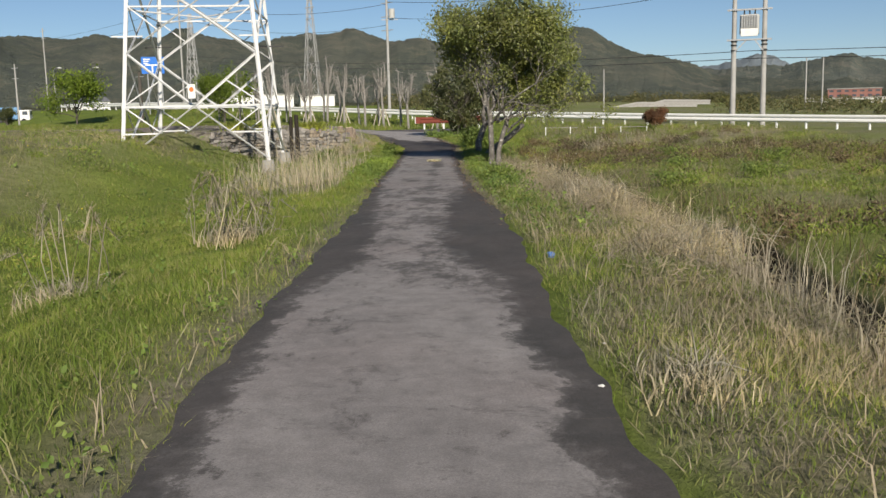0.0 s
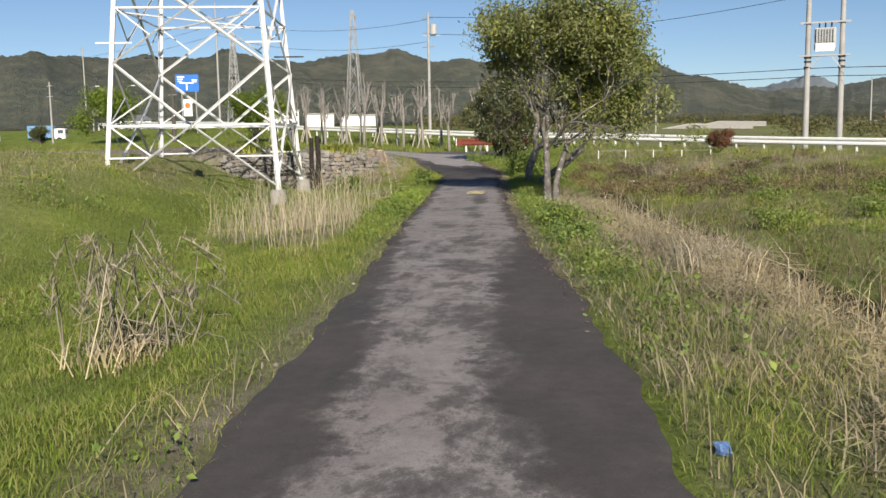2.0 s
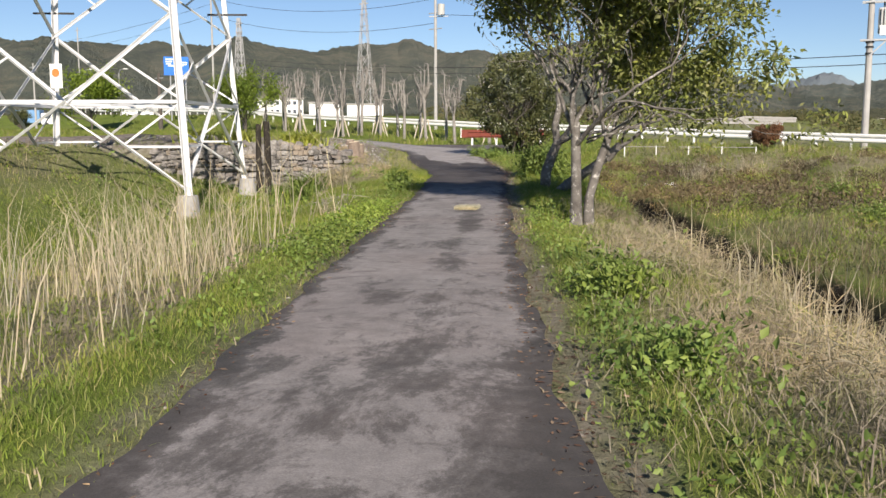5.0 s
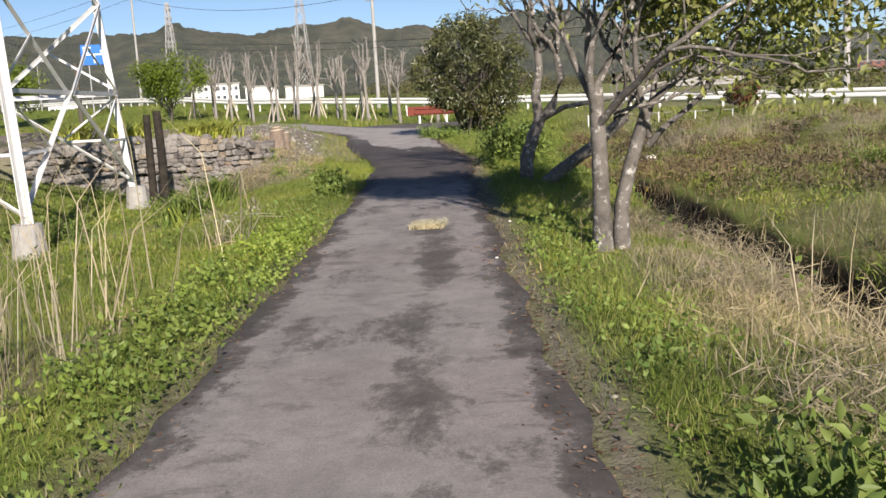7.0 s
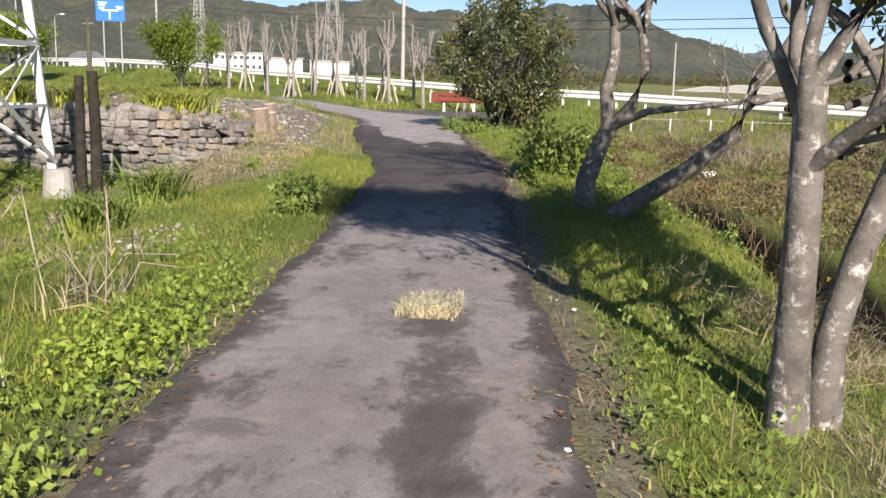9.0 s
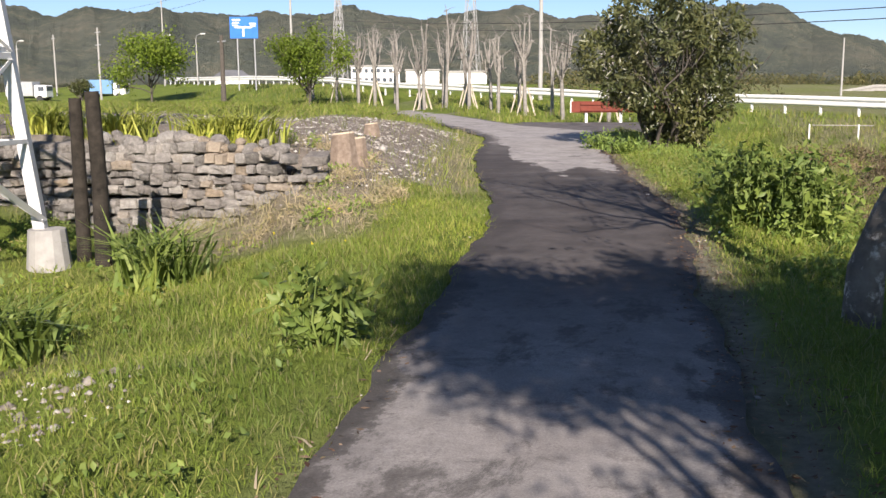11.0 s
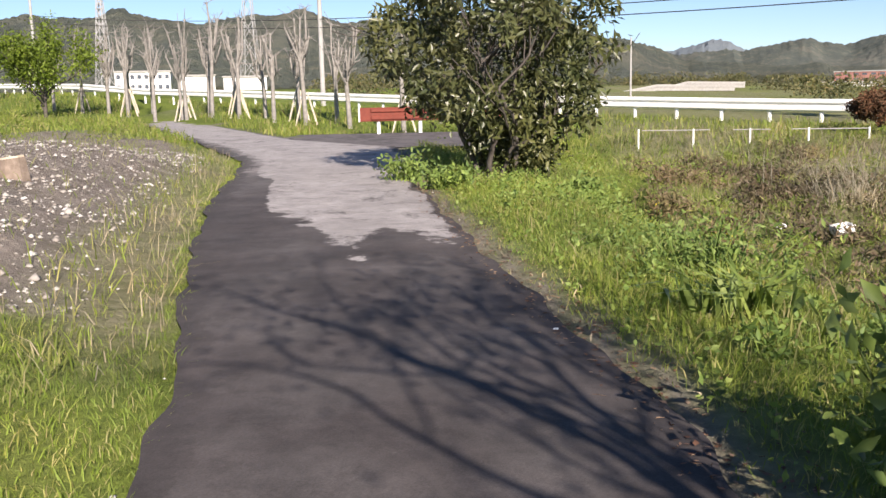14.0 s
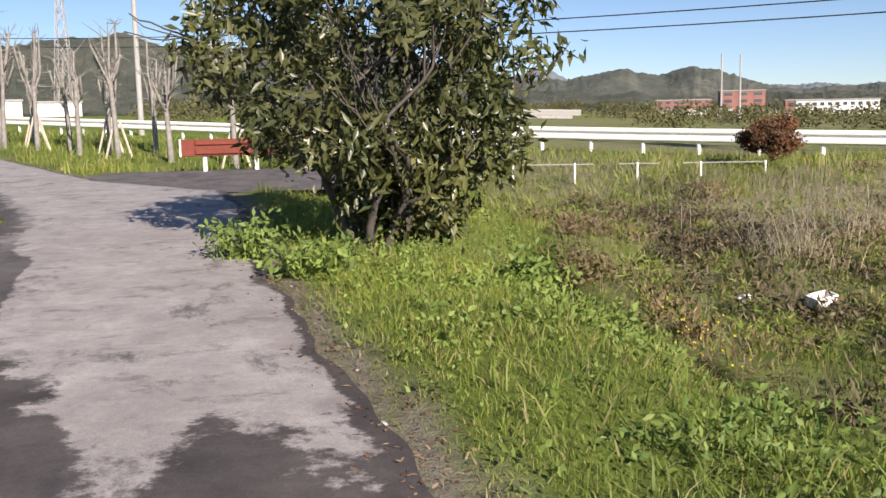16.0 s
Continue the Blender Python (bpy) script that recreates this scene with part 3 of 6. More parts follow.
def red_barrier():
    t = thing("red_barrier", -5.3, 61.9, float(road_z(62)), "rust-red painted crash barrier on short white posts", "barrier", turn=10)
    bm = boxed(2.3, 0.02, 0.63, 4.6, 0.05, 0.44, bevel=0.012)
    box(bm, 2.45, -0.03, 0.76, 4.2, 0.05, 0.13, bevel=0.02)
    box(bm, 2.45, -0.03, 0.52, 4.2, 0.05, 0.13, bevel=0.02)
    part("beam", bm, M_RED, t)
    part("end_plate", boxed(-0.02, 0.02, 0.63, 0.05, 0.09, 0.46, bevel=0.01), M_WHITE, t, "pale faded end plate")
    for x in (0.6, 1.95, 3.3, 4.4):
        part("post", cyl(bmesh.new(), 0.06, -0.25, 0.6, x, 0.11), M_WHITE, t)
    return t


red_barrier()


# ---------------------------------------------------------------- lattice tower
def bar(a, b, wide, bm=None, twist=0.0):
    """An angle-iron between two points: two thin legs at right angles."""
    bm = bm or bmesh.new()
    a, b = Vector(a), Vector(b)
    m = Matrix.Translation(a) @ (b - a).to_track_quat("Z", "Y").to_matrix().to_4x4() @ Matrix.Rotation(twist, 4, "Z")
    n, th = (b - a).length, max(0.008, wide * 0.12)
    box(bm, wide / 2, 0, n / 2, wide, th, n, m)
    box(bm, 0, wide / 2, n / 2, th, wide, n, m)
    return bm


def tower():
    corner = [Vector((-6.0, 26.9, 0)), Vector((-6.95, 32.7, 0)), Vector((-11.5, 31.6, 0)), Vector((-10.4, 25.9, 0))]
    mid = sum(corner, Vector()) / 4
    t = thing("transmission_tower", mid.x, mid.y, -0.3, "tall white-painted steel lattice transmission tower in grass", "lattice tower")
    top = 26.0

    def at(k, z):
        s = 1 - 0.78 * z / top
        p = (corner[k % 4] - mid) * s
        return Vector((p.x, p.y, z))

    levels = [3.8, 6.6, 9.6, 13.0, 16.4, 19.8, 23.0, 26.0]
    for k in range(4):
        part("leg", bar(at(k, 0.2), at(k, top), 0.11, twist=radians(45 + 90 * k)), M_STEEL, t)
        part("footing", cyl(bmesh.new(), 0.27, -0.45, 0.38, at(k, 0.1).x, at(k, 0.1).y, 14, 0.19), M_CONC, t, "round grey concrete footing")
    for k in range(4):
        part("beam", bar(at(k, 2.12), at(k + 1, 2.12), 0.062), M_STEEL, t)
        c = (at(k, 2.12) + at(k + 1, 2.12)) / 2
        for q in (k, k + 1):
            foot, node_ = at(q, 0.45), at(q, 3.8)
            part("brace", bar(c, foot, 0.06, twist=0.8), M_STEEL, t)
            part("brace", bar(c, node_, 0.058, twist=2.4), M_STEEL, t)
            half, rise = (c + foot) / 2, (c + node_) / 2
            part("strut", bar(half, at(q, 1.28), 0.042), M_STEEL, t)
            part("strut", bar(half + (c - foot) * 0.02, at(q, 2.1), 0.036), M_STEEL, t)
            part("strut", bar(rise, at(q, 2.2), 0.036, twist=1.6), M_STEEL, t)
        for n, (a, b) in enumerate(zip(levels, levels[1:])):
            part("brace", bar(at(k, a), at(k + 1, b), 0.058, twist=0.8 + n), M_STEEL, t)
            part("brace", bar(at(k + 1, a), at(k, b), 0.058, twist=2.4 + n), M_STEEL, t)
            m = a + (b - a) * 0.52
            part("beam", bar(at(k, m), at(k + 1, m), 0.05), M_STEEL, t)
            for q, o in ((k, k + 1), (k + 1, k)):
                part("strut", bar(at(q, a) * 0.74 + at(o, b) * 0.26, at(q, m), 0.034), M_STEEL, t)
    for z in (2.12, 5.15):
        part("bracing", bar(at(0, z), at(2, z), 0.045), M_STEEL, t)
        part("bracing", bar(at(1, z), at(3, z), 0.045), M_STEEL, t)
    for k in range(4):
        a, b = at(k, 4.35), (at(k, 4.35) - at(k + 1, 4.35)).normalized()
        part("step_arm", boxed(0, 0, 0, 0.95, 0.035, 0.045, Matrix.Translation(a) @ pose(0, 0, 0, 0, 0, 12)), M_DARK if k in (1, 2) else M_STEEL, t)
    c = T_SIGN - Vector((mid.x, mid.y, -0.3))
    part("warning_plate", boxed(c.x, c.y, c.z, 0.24, 0.012, 0.44, bevel=0.004), M_WHITE, t, "white warning plate")
    part("warning_disc", cyl(bmesh.new(), 0.075, -0.006, 0.006), M_ORANGE, t, "orange warning disc").matrix_basis = Matrix.Translation(c + Vector((0, -0.016, 0.06))) @ Matrix.Rotation(radians(90), 4, "X")
    return t, mid, at


M_ORANGE = mottled("orange_paint", (0.62, 0.16, 0.04), (0.7, 0.22, 0.07), 8, 0.5, bumpy=0.0)
T_SIGN = Vector((-8.15, 26.2, 2.3))
TOWER, T_MID, T_AT = tower()


# ---------------------------------------------------------------- trees
def grow(tubes, rng, start, way, length, radius, depth, tips, spread=0.6, lift=0.12, kids=(2, 3), thin=0.62, short=0.74, wander=0.18, sides=6):
    """A branch that wanders, thins and forks; collects the points of its twigs."""
    n = 5
    pts, d, p = [np.array(start, float)], np.array(way, float) / np.linalg.norm(way), np.array(start, float)
    for _ in range(n):
        d = d + rng.normal(size=3) * wander + np.array([0, 0, lift])
        d /= np.linalg.norm(d)
        p = p + d * length / n
        pts.append(p.copy())
    rad = np.linspace(radius, radius * thin, n + 1)
    tubes.add(pts, rad, sides if depth > 1 else 4)
    if depth <= 2:
        tips.extend(pts[2:])
    if depth == 0:
        return
    for k in range(rng.integers(kids[0], kids[1] + 1)):
        side = rng.normal(size=3)
        w = d + spread * side / np.linalg.norm(side)
        at = pts[-1] if k == 0 else pts[rng.integers(3, n + 1)]
        grow(tubes, rng, at, w, length * short * rng.uniform(0.8, 1.15), radius * thin * (0.95 if k == 0 else 0.75), depth - 1, tips, spread, lift, kids, thin, short, wander, sides)


def crown_mesh(name, tips, per, size, width, material, parent, rng, jitter=0.16, hang=0.4, upward=0.0, label=""):
    tips = np.asarray(tips)
    pos = np.repeat(tips, per, 0) + rng.normal(size=(len(tips) * per, 3)) * jitter
    n = len(pos)
    v, t = leaves(pos, size * rng.uniform(0.6, 1.25, n), width * rng.uniform(0.7, 1.2, n), rng, hang, upward)
    return np_mesh(name, v, [t], material, parent=parent, label=label)


def leafy_tree():
    rng = np.random.default_rng(21)
    z0 = float(land(1.38, 23.85))
    t = thing("tree", 1.38, 23.85, z0, "small tree with grey forked trunk and sparse yellow-green leaves", "tree")
    tubes, tips = Tubes(), []
    for x, y, w, r, n in ((-0.06, -0.05, (-0.02, -0.05, 1.0), 0.074, 1.5), (0.12, 0.06, (0.17, 0.05, 1.0), 0.064, 1.3)):
        pts = [(x, y, -0.1), (x * 1.05, y, 0.4), (x + w[0] * 0.6, y + w[1] * 0.6, n * 0.6), (x + w[0] * 1.6, y + w[1], n)]
        tubes.add(pts, [r * 1.5, r * 1.08, r, r * 0.9], 9)
        e = np.array(pts[-1])
        for k in range(5):
            a = k * 1.26 + rng.uniform(0, 0.8)
            grow(tubes, rng, e - np.array([0, 0, 0.09 * k]), (math.cos(a) * 0.62 + w[0], math.sin(a) * 0.62, 0.95), 1.14, r * 0.52, 5, tips, 0.6, 0.09, (2, 3), 0.64, 0.76)
    for k in range(9):
        a = -0.5 + k * 0.24 + rng.uniform(0, 0.2)
        grow(tubes, rng, (0.08, 0.02, rng.uniform(1.2, 1.8)), (math.cos(a), math.sin(a), 0.5), 0.8, 0.02, 3, tips, 0.6, 0.06, (2, 3), 0.6, 0.75)
    tubes.make("trunk", M_BARK, t)
    tips = np.array([p for p in tips if p[2] > 1.15])
    tips = tips[(tips[:, 0] > -0.55) | (tips[:, 2] > 2.6)]
    keep = rng.random(len(tips)) < np.interp(tips[:, 2], [1.15, 1.5, 2.2, 3.4, 4.3, 5.2], [0.1, 0.35, 0.85, 0.75, 0.55, 0.3]) * np.where((tips[:, 2] < 2.3) & (tips[:, 0] < 0.3), 0.25, 1.0)
    crown_mesh("crown", tips[keep], 9, 0.105, 0.044, M_LEAF, t, rng, 0.13, 0.35)
    return t


def bare_tree():
    rng = np.random.default_rng(9)
    x0, y0 = 0.80, 30.3
    t = thing("tree", x0, y0, float(land(x0, y0)), "leaning grey tree with nearly bare crooked branches", "tree")
    tubes, tips = Tubes(), []
    limbs = [
        ([(-0.2, 0, -0.15), (-0.18, 0.03, 0.35), (-0.06, 0.06, 0.7), (0.05, 0.05, 0.95)], 0.12, 0.095),
        ([(0.05, 0.05, 0.95), (0.0, 0.1, 1.35), (0.08, 0.12, 1.75), (0.05, 0.1, 2.15)], 0.085, 0.055),
        ([(0.05, 0.05, 0.92), (0.28, -0.05, 1.2), (0.41, -0.08, 1.6), (0.33, -0.1, 2.05)], 0.075, 0.05),
        ([(0.12, 0.0, 0.98), (0.45, -0.1, 1.14), (0.9, -0.15, 1.2), (1.39, -0.2, 1.26)], 0.05, 0.025),
        ([(0.05, 0, -0.15), (0.3, -0.05, 0.1), (0.9, -0.15, 0.52), (1.36, -0.25, 0.92), (1.48, -0.3, 1.27)], 0.115, 0.075),
        ([(1.48, -0.3, 1.27), (1.56, -0.3, 1.5), (1.75, -0.3, 1.75), (1.95, -0.3, 2.1)], 0.07, 0.05),
        ([(1.47, -0.3, 1.25), (1.9, -0.35, 1.38), (2.3, -0.4, 1.5), (2.75, -0.4, 1.72)], 0.045, 0.022),
        ([(1.0, -0.18, 0.6), (1.25, -0.4, 0.85), (1.3, -0.5, 1.15)], 0.025, 0.012),
    ]
    for n, (pts, r0, r1) in enumerate(limbs):
        tubes.add(pts, np.linspace(r0, r1, len(pts)), 9)
        if n in (0, 4):
            continue
        e, f = np.array(pts[-1]), np.array(pts[-2])
        for k in range(4 if n in (1, 2, 5) else 2):
            a = k * 1.6 + rng.uniform(0, 1.0)
            grow(tubes, rng, e + (f - e) * 0.12 * k, (math.cos(a) * 0.75, math.sin(a) * 0.6, 0.7), 1.15 if n in (1, 2, 5) else 0.4, r1 * 0.75, 4 if n in (1, 2, 5) else 2, tips, 0.62, 0.13, (2, 3), 0.64, 0.75, 0.24)
    tubes.make("trunk", M_BARK, t)
    pick = np.array([p for p in tips if p[2] > 2.3])[::5]
    crown_mesh("crown", pick, 3, 0.09, 0.04, M_LEAF, t, rng, 0.1, 0.3)
    return t


def big_bush():
    rng = np.random.default_rng(5)
    x0, y0 = -1.15, 46.9
    t = thing("bush", x0, y0, float(land(x0, y0)), "large dense evergreen bush with long dark drooping leaves", "bush")
    tubes, tips = Tubes(), []
    for k in range(9):
        a = k * 0.7 + rng.uniform(-0.2, 0.2)
        grow(tubes, rng, (0.25 * math.cos(a), 0.25 * math.sin(a), -0.1), (0.55 * math.cos(a), 0.55 * math.sin(a), 1.0), 1.15, 0.055, 3, tips, 0.7, 0.12, (2, 3), 0.68, 0.82, 0.2)
    tubes.make("trunk", M_BARKD, t)
    pts = []
    while len(pts) < 470:
        p = rng.uniform(-1, 1, 3)
        r = np.linalg.norm(p * [1, 1, 1])
        if 0.45 < r < 1:
            q = np.array([p[0] * 2.3, p[1] * 2.1, 2.05 + p[2] * 2.05])
            wob = 0.84 + 0.38 * math.sin(4.1 * p[0] + 3.0 * p[2] + 1) * math.sin(3.7 * p[1] - 4 * p[2] + 2 * p[0])
            narrow = np.interp(q[2], [0, 0.6, 1.3, 2.0, 3.0, 4.1], [0.5, 0.58, 0.85, 1.0, 0.92, 0.55])
            q[:2] *= wob * narrow
            q[0] += np.interp(q[2], [0, 1.8], [0.45, 0.0])
            pts.append(q)
    pts = np.array(pts)
    hub = np.repeat(pts, 32, 0)
    n = len(hub)
    v, f = leaves(hub + rng.normal(size=(n, 3)) * 0.10, 0.175 * rng.uniform(0.6, 1.2, n), 0.056 * rng.uniform(0.8, 1.2, n), rng, 0.55)
    np_mesh("crown", v, [f], M_BUSH, parent=t)
    return t


def field_tree(x, y, h, w, material, label, seed, per=5, leaf=0.22, trunk=0.12):
    rng = np.random.default_rng(seed)
    t = thing("tree", x, y, float(land(x, y)), label, "tree")
    tubes, tips = Tubes(), []
    tubes.add([(0, 0, -0.2), (0.05, 0, h * 0.16), (0, 0.05, h * 0.3)], [trunk, trunk * 0.85, trunk * 0.75], 8)
    for k in range(8):
        a = k * 0.8 + rng.uniform(0, 0.5)
        grow(tubes, rng, (0, 0, h * rng.uniform(0.08, 0.3)), (w / h * 0.95 * math.cos(a), w / h * 0.95 * math.sin(a), 0.6), h * 0.27, trunk * 0.5, 3, tips, 0.6, 0.1, (2, 3), 0.66, 0.78)
    tubes.make("trunk", M_BARKD, t)
    crown_mesh("crown", tips, per, leaf, leaf * 0.5, material, t, rng, h * 0.05, 0.2)
    return t


def pollard(x, y, h, seed):
    """A cut-back street tree: pale trunk with stubby clubbed limbs and a few twigs, tied to slanting stakes."""
    rng = np.random.default_rng(seed)
    t = thing("pollard_tree", x, y, float(land(x, y)), "hard-pruned leafless tree with pale stubby limbs", "tree", "pollards along the road")
    tubes, tips = Tubes(), []
    lean = rng.normal(size=2) * 0.05
    trunk = np.array([(0, 0, -0.2), (lean[0], lean[1], h * 0.3), (lean[0] * 2.5, lean[1] * 2, h * 0.6)])
    tubes.add(trunk, [0.12, 0.10, 0.085], 7)
    for k in range(rng.integers(5, 8)):
        a, f = rng.uniform(0, 6.3), rng.uniform(0.38, 0.6)
        start = trunk[1] + (trunk[2] - trunk[1]) * (f - 0.3) / 0.3
        out = np.array([math.cos(a), math.sin(a), 0]) * rng.uniform(0.2, 0.6)
        n = h * rng.uniform(0.22, 0.46)
        bend = start + out * 0.6 + [0, 0, n * 0.35] + rng.normal(size=3) * 0.05
        top = start + out + [0, 0, n] + rng.normal(size=3) * 0.08
        tubes.add([start, bend, top], [0.06, 0.048, 0.042], 6)
        tubes.add([top - [0, 0, 0.05], top, top + [0, 0, 0.08]], [0.04, 0.07, 0.03], 6)
        for _ in range(8):
            w = rng.normal(size=3) * 0.55 + [0, 0, 0.55]
            q = top if rng.random() < 0.6 else bend
            tubes.add([q, q + w * 0.22, q + w * 0.5 + rng.normal(size=3) * 0.06], [0.022, 0.016, 0.008], 4)
    tubes.make("trunk", M_BARKP, t)
    if seed % 2:
        for sx in (-0.5, 0.5):
            part("stake", bar((sx, 0.1, -0.1), (sx * 0.12, 0.1, 1.5), 0.07), M_STRAW_WOOD, t, "pale wooden support stake")
    return t


M_BARKP = mottled("bark_pale", (0.16, 0.148, 0.132), (0.31, 0.29, 0.265), 5, 0.9, bumpy=0.4)
M_STRAW_WOOD = mottled("stake_wood", (0.36, 0.31, 0.24), (0.52, 0.47, 0.39), 4, 0.85, bumpy=0.2)
leafy_tree()
bare_tree()
big_bush()


# ---------------------------------------------------------------- stone wall, stumps and rubble
def stone_meshes():
    """Ten rough building stones, about a metre long, to be scaled."""
    out = []
    rng = np.random.default_rng(4)
    for k in range(10):
        bm = bmesh.new()
        bmesh.ops.create_cube(bm, size=1.0)
        bmesh.ops.bevel(bm, geom=list(bm.edges), offset=0.13, segments=1, affect="EDGES", profile=0.5)
        for v in bm.verts:
            v.co += Vector(rng.normal(size=3) * 0.045)
        me = bpy.data.meshes.new("stone")
        bm.to_mesh(me)
        bm.free()
        out.append(me)
    return out


def stone_material():
    m, nt, b = mat("field_stone", 0.92, 0, 0.25)
    r = node(nt, "ShaderNodeObjectInfo").outputs["Random"]
    tone = ramp(nt, r, [(0.0, (0.18, 0.17, 0.155)), (0.3, (0.33, 0.31, 0.285)), (0.6, (0.24, 0.22, 0.20)), (0.85, (0.40, 0.38, 0.35)), (1.0, (0.33, 0.265, 0.19))])
    c = mix(nt, 1.0, tone, ramp(nt, noisy(nt, 3.0, 7, 0.7), [(0.3, 0.62), (0.7, 1.3)]), "MULTIPLY")
    lich = ramp(nt, noisy(nt, 2.2, 6, 0.75), [(0.56, 0.0), (0.66, 0.6)])
    c = mix(nt, lich, c, (0.44, 0.43, 0.40))
    plug(nt, b, "Base Color", c)
    bump(nt, b, noisy(nt, 5, 7, 0.75), 0.8, 0.08)
    return m


M_STONE = stone_material()
M_OCHRE = mottled("ochre_stone", (0.20, 0.165, 0.125), (0.30, 0.255, 0.20), 4, 0.9, bumpy=0.4)
WALL_Y = 35.42


def wall_z(x):
    return float(np.interp(x, [-12.5, -9, -6.5, -5.3], [0.80, 0.84, 0.80, 0.68]))


def stone_wall():
    t = tagged(thing("stone_wall", -8.6, WALL_Y, 0.0, "dry-laid grey stone retaining wall with lichen and gaps", "wall"), kind="structure")
    # Near-black block closing the gaps between the stones from behind
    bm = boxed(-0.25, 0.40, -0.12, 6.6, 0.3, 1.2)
    part("core", bm, M_BACK, t, "near-black core block behind the stones")
    meshes = stone_meshes()
    for me in meshes:
        me.materials.append(M_STONE)
    ochre = meshes[0].copy()
    ochre.materials.clear()
    ochre.materials.append(M_OCHRE)
    rng = np.random.default_rng(12)
    z = -0.66
    while z < 0.86:
        h = rng.uniform(0.07, 0.15)
        x = -10.9 + rng.uniform(0, 0.2)
        while x < -5.15:
            w = rng.choice([rng.uniform(0.09, 0.18), rng.uniform(0.15, 0.32)])
            cx, cz = x + w / 2, z + h / 2 + rng.normal() * 0.014 + 0.02 * math.sin(1.7 * x + 9 * z)
            top = wall_z(cx)
            hole = math.hypot((cx + 5.42) / 1.1, cz - 0.50) < 0.14
            if cz < top - 0.02 and not hole:
                near_top = cz > top - 0.2
                special = near_top and -6.65 < cx < -6.2 and w < 0.3
                hh = h * (1.25 if near_top else rng.uniform(0.92, 1.08))
                p = new("stone", ochre if special else meshes[rng.integers(0, 10)])
                p.parent = t
                p.matrix_basis = pose(cx + 8.6, 0.08 + 0.035 * rng.normal() + 0.09 * max(0.0, cz), cz, rng.normal() * 4, rng.normal() * 4.5, rng.normal() * 5) @ Matrix.Diagonal((w * 0.99, 0.36, hh * 0.98, 1))
            x += w
        z += h
    for k in range(34):
        cx = -8.3 + k * 0.083 + rng.normal() * 0.03
        r = rng.uniform(0.06, 0.125)
        bm = bmesh.new()
        bmesh.ops.create_icosphere(bm, subdivisions=2, radius=1.0)
        for v in bm.verts:
            v.co *= 1 + rng.normal() * 0.05
        p = part("cobble", bm, M_OCHRE if k in (20, 25, 26) else M_STONE, t)
        p.matrix_basis = pose(cx + 8.6, 0.16 + rng.normal() * 0.06, wall_z(cx) + rng.uniform(-0.03, 0.1), rng.normal() * 12, rng.normal() * 12, rng.uniform(0, 180)) @ Matrix.Diagonal((r * 1.25, r, r * 0.85, 1))
    return t


M_BACK = mottled("core_dark", (0.02, 0.017, 0.014), (0.05, 0.043, 0.035), 5, 0.95, bumpy=0.5)
stone_wall()


def chips(name, n, xs, ys, accept, size, material, label, category, flat=0.55, seed=1):
    """Small broken stones strewn on the ground: eight-faced lumps."""
    rng = np.random.default_rng(seed)
    x, y = rng.uniform(*xs, n), rng.uniform(*ys, n)
    ok = rng.random(n) < accept(x, y)
    x, y = x[ok], y[ok]
    n = len(x)
    s = size * np.exp(rng.normal(size=n) * 0.5)
    c = np.stack([x, y, land(x, y) + s * flat * 0.3], 1)
    d = np.array([[1, 0, 0], [0, 1, 0], [-1, 0, 0], [0, -1, 0], [0, 0, 1], [0, 0, -1]], float)
    a = rng.uniform(0, 6.28, n)
    v = d[None] * (s[:, None, None] * rng.uniform(0.6, 1.3, (n, 6, 1)))
    v[:, :, 2] *= flat
    rot = np.stack([v[:, :, 0] * np.cos(a)[:, None] - v[:, :, 1] * np.sin(a)[:, None], v[:, :, 0] * np.sin(a)[:, None] + v[:, :, 1] * np.cos(a)[:, None], v[:, :, 2]], -1)
    v = (rot + c[:, None]).reshape(-1, 3)
    f = np.array([[0, 1, 4], [1, 2, 4], [2, 3, 4], [3, 0, 4], [1, 0, 5], [2, 1, 5], [3, 2, 5], [0, 3, 5]])
    return np_mesh(name, v, [(np.arange(n)[:, None, None] * 6 + f[None]).reshape(-1, 3)], material, "stuff", label, category)


def chip_material():
    m, nt, b = mat("stone_chips", 0.92, 0, 0.2)
    r = node(nt, "ShaderNodeNewGeometry").outputs["Random Per Island"]
    plug(nt, b, "Base Color", ramp(nt, r, [(0.0, (0.14, 0.122, 0.105)), (0.4, (0.28, 0.255, 0.225)), (0.8, (0.40, 0.38, 0.35)), (1.0, (0.55, 0.53, 0.50))]))
    return m


M_CHIP = chip_material()
chips("rubble", 26000, (-16, -2.5), (34.6, 52), lambda x, y: bare_at(x, y) * np.where(left_edge(y) - x < 4.5, 0.9, 0.25), 0.016, M_CHIP, "grey-brown broken stone and wood chips on bare earth", "rubble", seed=3)
chips("rubble", 420, (-7.5, -3.0), (35.3, 43), lambda x, y: bare_at(x, y) * 0.8, 0.033, M_CHIP, "scattered fist-sized pale stones", "rubble", seed=8)
chips("rubble", 500, (-4.6, -2.8), (27.2, 28.9), lambda x, y: smooth(1.0, 0.5, np.hypot((x + 3.6) / 0.8, (y - 28.05) / 0.7)), 0.02, M_CHIP, "patch of pale broken stones in the grass", "rubble", seed=9)
chips("grit", 5200, (-6, 5), (-3, 52), lambda x, y: np.clip(smooth(0.3, 0.0, np.abs(x - right_edge(y))) + smooth(0.2, 0.0, np.abs(x - left_edge(y))), 0, 1), 0.012, M_CHIP, "fine grit and crumbs along the path's edges", "grit", seed=5)


